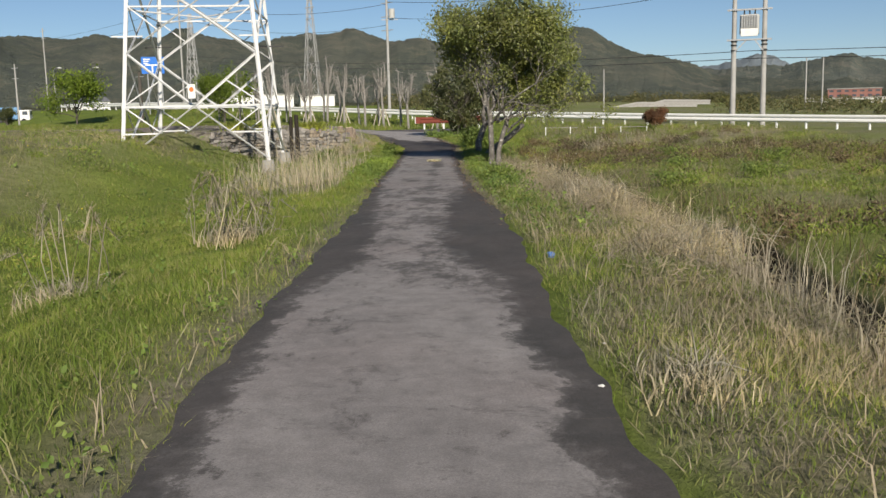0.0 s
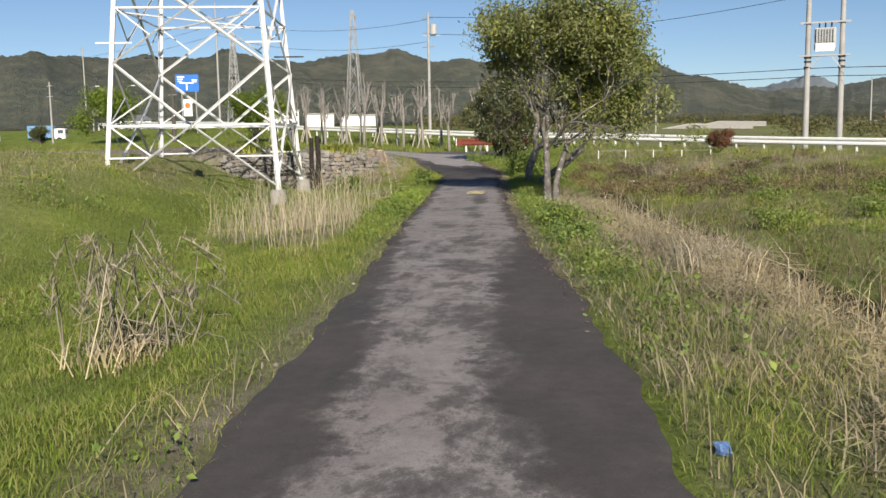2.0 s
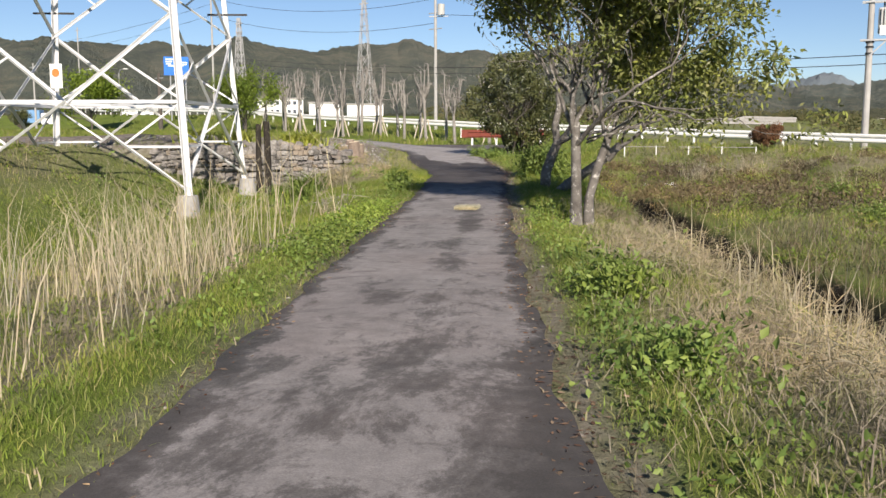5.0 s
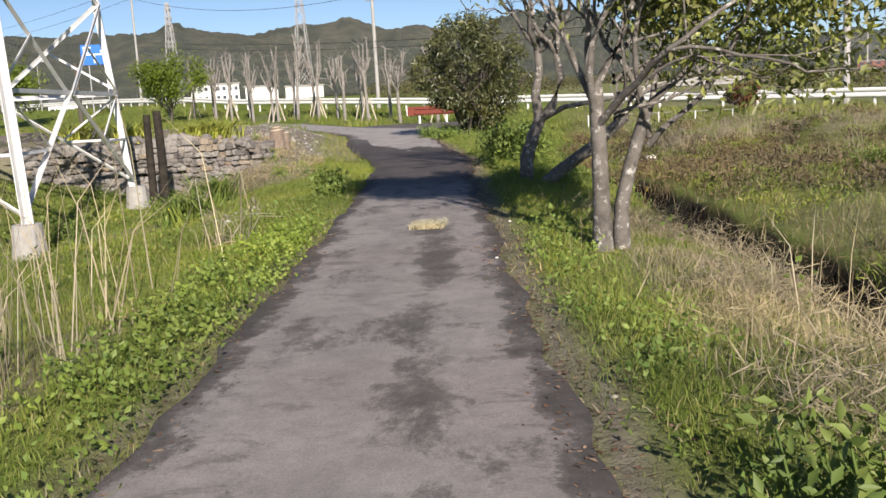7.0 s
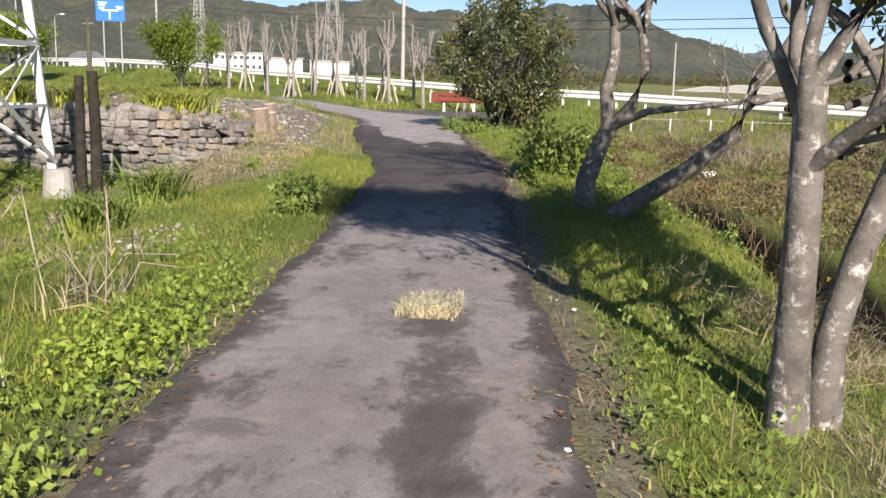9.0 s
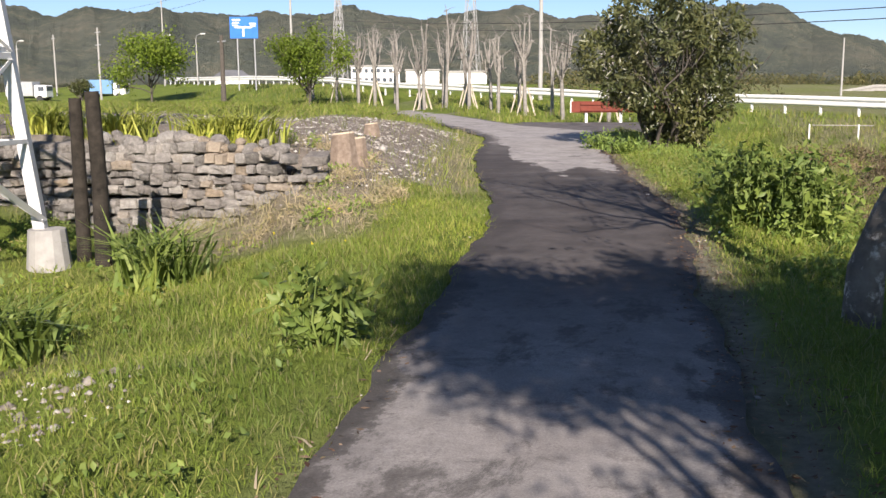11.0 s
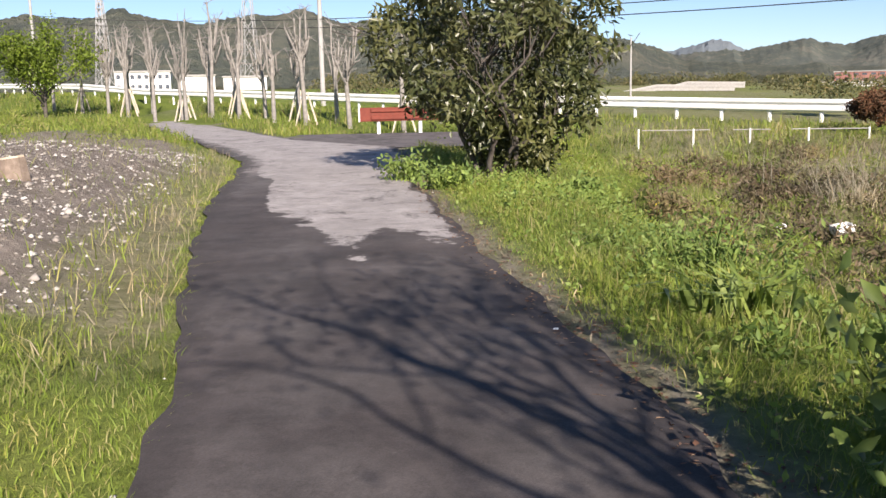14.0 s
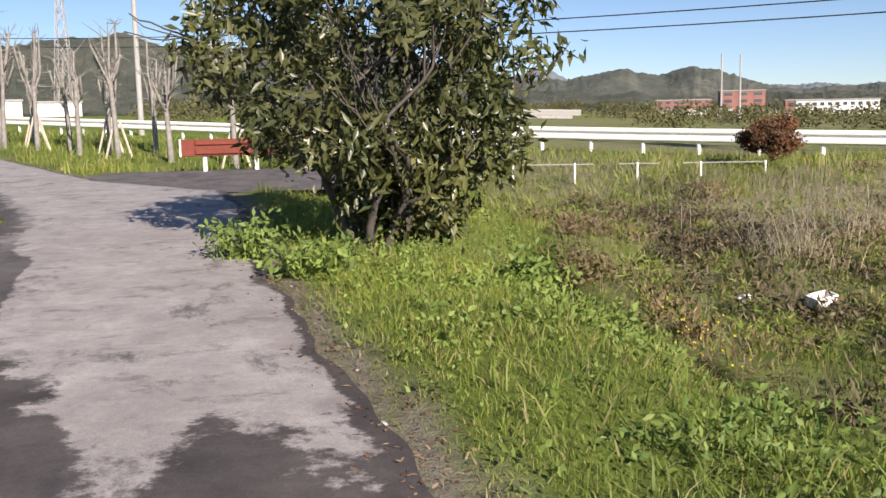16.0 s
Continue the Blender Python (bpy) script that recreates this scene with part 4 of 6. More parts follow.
def stump(x, y, r, h, label):
    z = float(land(x, y))
    t = thing("tree_stump", x, y, z, label, "tree stump")
    rng = np.random.default_rng(int(abs(x) * 10))
    bm = bmesh.new()
    cyl(bm, r * 1.45, -0.15, h, seg=18, r2=r)
    for v in bm.verts:
        a = math.atan2(v.co.y, v.co.x)
        k = 1 + 0.07 * math.sin(3 * a + 1) + 0.05 * math.sin(7 * a)
        v.co.x *= k
        v.co.y *= k
        if v.co.z > 0:
            v.co.z += 0.12 * v.co.x
    part("bark", bm, M_STUMP, t)
    bm = bmesh.new()
    cyl(bm, r * 0.97, h + 0.001, h + 0.022, seg=18, r2=r * 0.93)
    for v in bm.verts:
        a = math.atan2(v.co.y, v.co.x)
        k = 1 + 0.07 * math.sin(3 * a + 1) + 0.05 * math.sin(7 * a)
        v.co.x *= k
        v.co.y *= k
        v.co.z += 0.12 * v.co.x
    part("cut_face", bm, M_CUT, t, "pale sawn top")
    return t


M_STUMP = mottled("stump_bark", (0.14, 0.105, 0.08), (0.27, 0.215, 0.17), 12, 0.92, bumpy=0.7, grain=30)
M_CUT = mottled("sawn_wood", (0.42, 0.34, 0.24), (0.56, 0.48, 0.37), 14, 0.85, bumpy=0.15)
stump(-5.2, 36.75, 0.15, 0.42, "short sawn tree stump with pale cut top on rubble")
stump(-5.1, 37.1, 0.10, 0.36, "pale sawn stump close behind a taller one")
stump(-6.6, 41.9, 0.13, 0.22, "weathered low grey tree stump on bare earth")


# ---------------------------------------------------------------- poles, signs, wires, far buildings
def utility_poles():
    """Two concrete poles joined by crossarms, carrying a transformer."""
    a, b = Vector((16.45, 64.1, 0.1)), Vector((18.35, 63.6, 0.1))
    t = thing("utility_poles", (a.x + b.x) / 2, (a.y + b.y) / 2, 0.1, "pair of grey concrete utility poles with a transformer between them", "utility pole",
              turn=math.degrees(math.atan2(b.y - a.y, b.x - a.x)))
    for x in (-0.98, 0.98):
        part("pole", cyl(bmesh.new(), 0.19, -0.5, 13.0, x, 0, 12, 0.13), M_POLE, t)
        for z in (5.0, 5.35, 5.6):
            part("clamp", cyl(bmesh.new(), 0.21, z, z + 0.1, x, 0, 12), M_DARK, t)
    for z in (5.75, 7.75, 9.4, 10.9, 11.6):
        bm = boxed(0, -0.2, z, 2.9, 0.09, 0.09)
        box(bm, 0, 0.2, z, 2.9, 0.09, 0.09)
        part("crossarm", bm, M_GREY, t)
    part("brace", bar((-0.95, -0.2, 4.9), (-0.1, -0.2, 5.75), 0.07), M_GREY, t)
    part("brace", bar((0.95, -0.2, 4.9), (0.3, -0.2, 5.75), 0.07), M_GREY, t)
    tr = part("transformer", boxed(0, 0, 6.75, 1.25, 0.8, 1.3, bevel=0.04), M_TRAFO, t, "pale grey transformer tank with fins")
    for k in range(7):
        part("fin", boxed(-0.48 + k * 0.16, -0.46, 6.95, 0.05, 0.12, 0.8), M_GREY, tr)
    part("panel", boxed(0, -0.44, 6.2, 1.1, 0.1, 0.5, bevel=0.02), M_WHITE, tr)
    for x in (-0.35, 0.0, 0.35):
        part("bushing", cyl(bmesh.new(), 0.06, 7.4, 7.75, x, 0, 8, 0.035), M_DARK, tr)
    for x in (-1.3, -0.98, 0.7, 0.98, 1.3):
        for z in (9.55, 11.05):
            part("insulator", cyl(bmesh.new(), 0.07, z - 0.05, z + 0.18, x, -0.2, 8, 0.05), M_DARK if x > 0 else M_WHITE, t)
    return t


M_TRAFO = mottled("transformer_grey", (0.36, 0.36, 0.34), (0.46, 0.46, 0.44), 3, 0.55, bumpy=0.05)
utility_poles()


def street_pole(x, y, z, h, label, lamp=False, r=0.13, arms=2, can=False, material=None):
    t = thing("utility_pole", x, y, float(land(x, y)), label, "utility pole")
    part("pole", cyl(bmesh.new(), r, -0.6, h, seg=10, r2=r * 0.65), material or M_POLE, t)
    for k in range(arms):
        zz = h - 0.5 - k * 1.3
        part("crossarm", boxed(0, 0, zz, 1.5, 0.08, 0.08, Matrix.Rotation(radians(-35), 4, "Z")), M_GREY, t)
    if can:
        part("transformer", cyl(bmesh.new(), 0.3, h - 2.0, h - 1.1, 0.5, -0.2, 12), M_TRAFO, t, "pale cylindrical transformer")
        part("crossarm", boxed(0.3, -0.1, h - 2.1, 1.6, 0.1, 0.08), M_GREY, t)
    if lamp:
        tb = Tubes().add([(0, 0, h - 0.3), (0.15, -0.1, h + 0.35), (0.7, -0.4, h + 0.5), (1.2, -0.65, h + 0.5)], [0.06, 0.05, 0.04, 0.04], 6)
        tb.make("arm", M_GREY, t)
        part("lamp_head", boxed(1.4, -0.75, h + 0.48, 0.6, 0.25, 0.14, bevel=0.04), M_WHITE, t)
    return t


street_pole(-11.1, 89.7, 0.9, 11.5, "concrete utility pole with a can-shaped transformer", arms=3, can=True, r=0.16)
street_pole(-42.1, 117.6, 2.6, 15.5, "tall thin steel utility pole with two wires", arms=2, r=0.14)
street_pole(-39.7, 97.9, 2.3, 5.6, "dark weathered wooden pole beside a road sign", arms=1, r=0.24, material=M_BARKD)
street_pole(-84.3, 127.6, 3.2, 7.2, "pale lamp post beside a road", lamp=True, arms=1)
street_pole(-87, 138.4, 3.2, 9.2, "concrete utility pole by a far road", arms=1)
street_pole(-62.3, 113.1, 3.0, 7.8, "concrete utility pole by a far road")
street_pole(-61.2, 131.6, 3.2, 5.6, "grey street lamp by a far road", lamp=True, arms=0, r=0.09)
street_pole(-71, 140, 3.2, 6.0, "grey street lamp by a far road", lamp=True, arms=0, r=0.09)
street_pole(-80.2, 155.2, 3.2, 14.0, "concrete utility pole by a far road", arms=2)
street_pole(12.0, 118.0, 0.4, 5.2, "thin grey pole beyond the road", arms=0, r=0.1)
street_pole(40.0, 130.0, 0.0, 7.0, "thin grey pole beyond the road", arms=0, r=0.12)
street_pole(42.5, 131.0, 0.0, 7.0, "thin grey pole beyond the road", arms=0, r=0.12)


def road_sign():
    t = thing("road_sign", -40.2, 103.1, 2.5, "large blue road direction sign on two grey posts", "road sign", turn=20)
    board = part("board", boxed(0, 0, 4.95, 2.5, 0.06, 1.9, bevel=0.02), M_BLUE, t)
    for x in (-0.62, 0.9):
        part("post", cyl(bmesh.new(), 0.06, -0.6, 5.0, x, 0.09, 8), M_GREY, t)
    for cx, cz, w, h in ((-0.05, 4.6, 0.16, 0.85), (-0.05, 4.98, 1.5, 0.14), (-0.65, 5.62, 0.75, 0.14), (-0.72, 5.38, 0.6, 0.12), (-0.75, 5.15, 0.5, 0.10), (0.8, 5.3, 0.6, 0.12), (0.8, 5.1, 0.5, 0.1)):
        part("lettering", boxed(cx, -0.037, cz, w, 0.008, h), M_WHITE, board)
    return t


M_BLUE = mottled("sign_blue", (0.015, 0.13, 0.50), (0.02, 0.16, 0.56), 2, 0.45, bumpy=0.0)
road_sign()


def wire(a, b, sag, label="thin dark overhead cable", r=0.018):
    a, b = np.array(a, float), np.array(b, float)
    f = np.linspace(0, 1, 24)[:, None]
    p = a + (b - a) * f
    p[:, 2] -= sag * 4 * (f * (1 - f))[:, 0]
    tb = Tubes().add(p, np.full(24, r), 4)
    return tb.make("overhead_cable", M_DARK, label=label, category="cable")


for z, w in ((5.0, 0.022), (4.5, 0.022)):
    wire((17.4, 63.85, z + 0.1), (-42.1, 117.6, z + 4.5), 1.0, r=w)
    wire((17.4, 63.85, z + 0.1), (75, 18, z + 0.4), 0.8, r=w)
for x, z in ((16.3, 11.1), (16.6, 9.6)):
    wire((x, 64.1, z), (-11.1, 89.7, z + 1.0), 0.9)
    wire((x + 2.2, 63.5, z), (78, 14, z), 0.9)
for z in (9.6, 11.6):
    wire((-11.1, 89.7, z + 0.3), (-42.1, 117.6, z + 4.6), 1.3)
wire((-42.1, 117.6, 15.5), (-110, 170, 15.5), 1.6)
wire((-42.1, 117.6, 14.2), (-110, 170, 14.2), 1.6)


def pylon(x, y, z, h, w, label):
    t = thing("pylon", x, y, z, label, "pylon")
    at = lambda k, f: Vector(((1 if k in (0, 3) else -1) * w / 2 * (1 - 0.86 * f), (1 if k < 2 else -1) * w / 2 * (1 - 0.86 * f), h * f))  # noqa: E731
    fs = [0, 0.16, 0.31, 0.45, 0.57, 0.68, 0.78, 0.87, 1.0]
    bm = bmesh.new()
    for k in range(4):
        part("leg", bar(at(k, 0), at(k, 1), 0.17), M_PYLON, t)
        for a, b in zip(fs, fs[1:]):
            bar(at(k, a), at((k + 1) % 4, b), 0.10, bm)
            bar(at((k + 1) % 4, a), at(k, b), 0.10, bm)
    tagged(part("bracing", bm, M_PYLON, t), kind="stuff")
    for f in (0.78, 0.87, 0.95):
        part("crossarm", boxed(0, 0, h * f, w * 0.62, 0.3, 0.3, Matrix.Rotation(radians(-30), 4, "Z")), M_PYLON, t)
    return t


M_PYLON = mottled("pylon_grey", (0.30, 0.30, 0.30), (0.38, 0.38, 0.38), 1, 0.6, bumpy=0.0)
pylon(-64.8, 293, 1.0, 38.5, 5.5, "grey lattice pylon far off before the hills")
pylon(-83, 236, 1.0, 26.5, 3.5, "slim grey lattice pylon far off")


def house(x, y, z, w, d, h, wall_mat, label, turn=0.0, floors=1, bays=6, roof=None, flat=True):
    t = thing("house", x, y, z, label, "building", turn=turn)
    part("wall", boxed(0, 0, h / 2 - 0.5, w, d, h + 1.0), wall_mat, t)
    if flat:
        part("roof", boxed(0, 0, h + 0.12, w + 0.4, d + 0.4, 0.24), roof or M_CONC, t)
    else:
        bm = bmesh.new()
        a = [bm.verts.new(c) for c in ((-w / 2 - 0.4, -d / 2 - 0.4, h), (w / 2 + 0.4, -d / 2 - 0.4, h), (w / 2 + 0.4, d / 2 + 0.4, h), (-w / 2 - 0.4, d / 2 + 0.4, h), (-w / 2 + d * 0.3, 0, h + d * 0.28), (w / 2 - d * 0.3, 0, h + d * 0.28))]
        for f in ((0, 1, 5, 4), (1, 2, 5), (2, 3, 4, 5), (3, 0, 4), (3, 2, 1, 0)):
            bm.faces.new([a[i] for i in f])
        part("roof", bm, roof or M_ROOF, t)
    for k in range(floors):
        fz = h * (k + 0.55) / floors
        for i in range(bays):
            wx = -w / 2 + w * (i + 0.5) / bays
            part("window", boxed(wx, -d / 2 - 0.01, fz, w / bays * 0.55, 0.06, h / floors * 0.42), M_GLASS, t)
    return t


M_GLASS = mottled("far_window_glass", (0.05, 0.06, 0.075), (0.09, 0.10, 0.12), 0.5, 0.15, bumpy=0.0, spec=0.6)
M_ROOF = mottled("grey_roof_tiles", (0.10, 0.105, 0.115), (0.17, 0.175, 0.185), 1, 0.7, bumpy=0.3, grain=8)
M_PLASTER = mottled("white_plaster", (0.68, 0.67, 0.65), (0.80, 0.79, 0.77), 0.6, 0.85, bumpy=0.05)
M_BRICKY = mottled("red_brown_render", (0.22, 0.10, 0.085), (0.30, 0.15, 0.125), 0.5, 0.85, bumpy=0.05)
house(-53, 176, 3.0, 8, 6, 3.0, M_PLASTER, "low white building with a row of windows", 16, 2, 8)
house(-45.5, 178, 3.0, 5.5, 5, 2.3, M_PLASTER, "small plain white building", 16, 0, 2)
house(-38.5, 180, 3.0, 6.5, 6, 2.0, M_PLASTER, "white building with a flat roof", 16, 0, 3)

house(-100, 215, 3.0, 7, 5, 2.6, M_PLASTER, "white house with a grey tiled roof", 25, 2, 3, flat=False)
house(96, 279, 0.2, 14, 10, 5.0, M_BRICKY, "red-brown apartment block with balconies", -20, 4, 7)
house(109, 272, 0.2, 11, 10, 7.0, M_BRICKY, "taller red-brown block with a flat roof", -20, 4, 3)
house(123, 266, 0.0, 9, 8, 4.5, M_BRICKY, "dark red-brown building with few windows", -24, 2, 3)
house(114, 235, -1.2, 17, 8, 5.2, M_PLASTER, "long white three-storey school building", -26, 3, 11)
house(80, 241, -0.4, 22, 7, 2.9, M_PLASTER, "row of low white buildings", -18, 1, 9)
house(62, 197, -0.6, 10, 6, 2.4, M_PLASTER, "low white workshop with a flat roof", -16, 1, 5)
house(75, 192, -0.6, 9, 6, 2.3, M_PLASTER, "low white workshop with windows", -18, 1, 4)


def tower_tank():
    t = thing("water_tower", 60.3, 176.2, -1.5, "small white round water tower", "water tower")
    part("shaft", cyl(bmesh.new(), 0.28, -0.5, 2.6, seg=12), M_PLASTER, t)
    part("tank", cyl(bmesh.new(), 0.45, 2.6, 3.2, seg=14, r2=0.7), M_PLASTER, t)
    return t


tower_tank()


def overpass():
    """A sloping concrete road bridge seen side on, beyond the rail."""
    t = thing("overpass", 9.6, 145.5, 0.0, "pale concrete road ramp rising to a bridge", "bridge")
    for dy, dz in ((0, 0), (9, 0.35)):
        a, b, c = (-4 + dy, dy, -0.6 + dz), (9.5 + dy * 0.6, dy, 1.75 + dz), (18.5 + dy * 0.4, dy, 1.55 + dz)
        for p, q in ((a, b), (b, c)):
            part("deck", bar_block(p, q, 3.0, 0.45), M_CONC, t)
            part("parapet", bar_block((p[0], p[1] - 1.5, p[2] + 0.35), (q[0], q[1] - 1.5, q[2] + 0.35), 0.2, 0.3), M_CONC, t)
    for x in (8, 13, 17.5):
        part("pier", boxed(x, 0.5, -0.8, 0.9, 2.0, 4.2), M_CONC, t)
    return t


def bar_block(a, b, wide, high):
    a, b = Vector(a), Vector(b)
    m = Matrix.Translation((a + b) / 2) @ Matrix.Rotation(-math.atan2(b.z - a.z, b.x - a.x), 4, "Y")
    return boxed(0, 0, 0, (b - a).length, wide, high, m)


overpass()


def truck(x, y, z, turn, colour, label):
    t = thing("truck", x, y, float(land(x, y)) + 0.02, label, "truck", turn=turn)
    part("cargo_box", boxed(-0.8, 0, 1.55, 3.4, 1.9, 1.7, bevel=0.05), colour, t)
    part("cab", boxed(1.75, 0, 1.25, 1.5, 1.8, 1.5, bevel=0.12), M_WHITE, t)
    part("chassis", boxed(0, 0, 0.55, 5.0, 0.9, 0.2), M_DARK, t)
    part("window", boxed(1.9, -0.91, 1.55, 0.7, 0.03, 0.5), M_GLASS, t)
    part("windscreen", boxed(2.5, 0, 1.6, 0.03, 1.4, 0.55), M_GLASS, t)
    for wx in (-1.6, 1.7):
        for wy in (-0.8, 0.8):
            bm = bmesh.new()
            bmesh.ops.create_cone(bm, cap_ends=True, segments=14, radius1=0.4, radius2=0.4, depth=0.25, matrix=Matrix.Translation((wx, wy, 0.4)) @ Matrix.Rotation(radians(90), 4, "X"))
            part("wheel", bm, M_DARK, t)
    return t


M_TRUCKB = mottled("truck_blue", (0.12, 0.24, 0.42), (0.16, 0.3, 0.5), 1, 0.5, bumpy=0.0)
truck(-77.2, 120.5, 3.5, 10, M_GREY, "small white truck with a grey box body")
truck(-70.3, 125.8, 3.3, 15, M_TRUCKB, "small white truck with a blue box body")


def low_fence():
    t = thing("low_fence", 3.6, 62.2, -0.16, "low white-painted pipe fence in grass", "fence", turn=-14)
    for k in range(5):
        part("post", cyl(bmesh.new(), 0.03, -0.5, 0.42, k * 1.7, 0, 8), M_WHITE, t)
    for x0, x1 in ((0.1, 2.2), (2.9, 4.0), (4.6, 6.8)):
        part("rail", boxed((x0 + x1) / 2, 0, 0.38, x1 - x0, 0.03, 0.03, bevel=0.006), M_CONC, t)
    return t


low_fence()


def old_posts():
    t = thing("old_posts", -6.62, 33.0, float(land(-6.6, 33.0)), "two dark mossy wooden posts beside the tower footing", "post")
    for x, h, r in ((-0.13, 1.75, 0.075), (0.1, 1.82, 0.085)):
        tb = Tubes().add([(x, 0, -0.3), (x * 1.05, 0.02, h * 0.5), (x * 0.9, 0, h)], [r * 1.1, r, r * 0.9], 10)
        tb.make("post", M_CHAR, t)
    return t


M_CHAR = mottled("blackened_wood", (0.012, 0.010, 0.008), (0.045, 0.038, 0.03), 9, 0.95, bumpy=0.7, grain=30)
old_posts()


# trees along the far road
M_RUST = foliage("rust_leaf", [(0.13, 0.06, 0.035), (0.20, 0.10, 0.055), (0.09, 0.065, 0.04)], 0.8, 0.15)
for k, (dx, h) in enumerate(((0, 4.3), (2.9, 4.6), (5.2, 4.1), (7.9, 4.6), (10.2, 5.0), (12.5, 4.7), (15.6, 4.3), (18.4, 4.6), (20.6, 4.2), (23.8, 4.4), (27.5, 4.1), (-3.2, 4.4))):
    pollard(-7.2 - dx * 0.80, 73.2 + dx * 0.70, h * 1.12, 40 + k)
for k, dx in enumerate((1.4, 4.1, 6.6, 9.0, 11.4, 14.0, 17.0, 19.6, 22.0)):
    pollard(-7.0 - dx * 0.80, 74.6 + dx * 0.70, 4.7 + 0.5 * math.sin(dx * 2.7), 70 + k)
field_tree(-49, 101.6, 7.6, 10.0, M_FRESH, "round tree in fresh yellow-green leaf", 61, 6, 0.34)
field_tree(-26.1, 84.5, 5.9, 4.6, M_FRESH, "young upright tree in bright green leaf", 62, 9, 0.22)
field_tree(-61, 107.9, 2.4, 2.4, M_BUSH, "small dark green roadside shrub", 63, 5, 0.22)
field_tree(10.9, 61.6, 1.6, 1.7, M_RUST, "reddish-brown withered shrub beside the rail", 64, 9, 0.11, 0.04)


# ---------------------------------------------------------------- ditch water
def ditch_water():
    m, nt, b = mat("ditch_water", 0.06, 0, 0.5)
    plug(nt, b, "Base Color", ramp(nt, noisy(nt, 2.5, 5), [(0.35, (0.012, 0.011, 0.008)), (0.7, (0.035, 0.032, 0.02))]))
    bump(nt, b, noisy(nt, 12, 3), 0.08, 0.02)
    ys = np.arange(-30, 49.5, 0.5)
    xs = ditch_at(ys)
    z = -1.62 + road_z(ys)
    v = np.stack([np.c_[xs - 0.45, ys, z], np.c_[xs + 0.75, ys, z]], 1).reshape(-1, 3)
    b0 = (np.arange(len(ys) - 1) * 2)[:, None]
    np_mesh("water", v, [b0 + [0, 1, 3, 2]], m, "structure", "narrow strip of dark still water in the ditch", "water")


ditch_water()


# ---------------------------------------------------------------- grasses and weeds
def strew(n, xs, ys, accept, seed):
    rng = np.random.default_rng(seed)
    x, y = rng.uniform(*xs, n), rng.uniform(*ys, n)
    ok = rng.random(n) < accept(x, y)
    return x[ok], y[ok], rng


def off_road(x, y, m=0.0):
    ap = (y > 54.4) & (y < 63) & (x > -7.6) & (x < -0.5)
    return ((x < left_edge(y) + m) | (x > right_edge(y) - m)) & ~ap


def turf(name, n, xs, ys, accept, h, w, lean, droop, material, label, category, seed, sink=0.01):
    x, y, rng = strew(n, xs, ys, accept, seed)
    n = len(x)
    big = 0.65 + 0.7 * patchy(x, y, 0.9, seed)
    hh = rng.uniform(*h, n) * big
    v, q, t = blades(np.stack([x, y, land(x, y) - sink], 1), hh, rng.uniform(*w, n), rng.uniform(0, lean, n), rng.uniform(0, droop, n), rng)
    return np_mesh(name, v, [q, t], material, "stuff", label, category)


def verge(x, y):
    d, e = left_edge(y) - x, x - right_edge(y)
    a = (smooth(-0.10, 0.06, d) * smooth(np.where(y > 33, 1.7, 5.0), np.where(y > 33, 1.0, 2.0), d) + smooth(-0.02, 0.28, e) * smooth(4.0, 1.6, e))
    a = a * (1 - 0.6 * smooth(35.5, 37.5, y) * smooth(56, 50, y) * (d > 0))
    a = a * np.where((d > 0.35) & (y > 35), 1 - 0.85 * smooth(36, 38.5, y) * smooth(60, 54, y), 1)
    return np.clip(a * off_road(x, y, 0.09), 0, 1) * (1 - 0.85 * bare_at(x, y)) * (1 - 0.5 * dry_at(x, y))


def meadow(x, y):
    d, e = left_edge(y) - x, x - right_edge(y)
    wet = smooth(0.8, 1.5, np.abs(x - ditch_at(y) - 0.15)) + smooth(49, 53, y)
    return off_road(x, y) * (np.maximum(d, e) > 0.5) * (1 - 0.92 * bare_at(x, y)) * (1 - 0.85 * dry_at(x, y)) * np.clip(wet, 0, 1)


turf("grass", 500000, (-6, 5.5), (-2, 30), verge, (0.025, 0.095), (0.003, 0.0065), 1.1, 0.6, M_GRASS, "fresh bright green verge grass beside the path", "grass", 31)
turf("grass", 360000, (-8, 4), (30, 52), verge, (0.025, 0.10), (0.003, 0.007), 1.1, 0.6, M_GRASS, "fresh bright green grass on the path's verge", "grass", 32)
turf("meadow_grass", 270000, (-14, 14), (0, 40), meadow, (0.04, 0.15), (0.005, 0.010), 1.1, 0.55, M_FIELD, "rough green meadow grass", "grass", 33)
turf("meadow_grass", 190000, (-14, 18), (36, 66), meadow, (0.06, 0.22), (0.006, 0.013), 1.1, 0.5, M_FIELD, "rough green meadow grass", "grass", 34)
turf("meadow_grass", 90000, (-70, 30), (58, 112), lambda x, y: off_road(x, y) * (rail_gap(x, y) < -0.6) * (1 - 0.7 * bare_at(x, y)) * 0.9, (0.2, 0.45), (0.02, 0.045), 0.9, 0.5, M_FIELD, "rough green field grass far off", "grass", 35)
turf("dry_grass", 230000, (-16, 20), (-4, 66), lambda x, y: off_road(x, y) * dry_at(x, y) * (1 - 0.8 * bare_at(x, y)) * (0.35 + 0.65 * patchy(x, y, 0.8, 5)) * (np.abs(x - ditch_at(y) - 0.15) > 0.35),
     (0.08, 0.34), (0.004, 0.010), 1.1, 0.7, M_DRY, "matted dry brown grass and dead stems", "grass", 36)
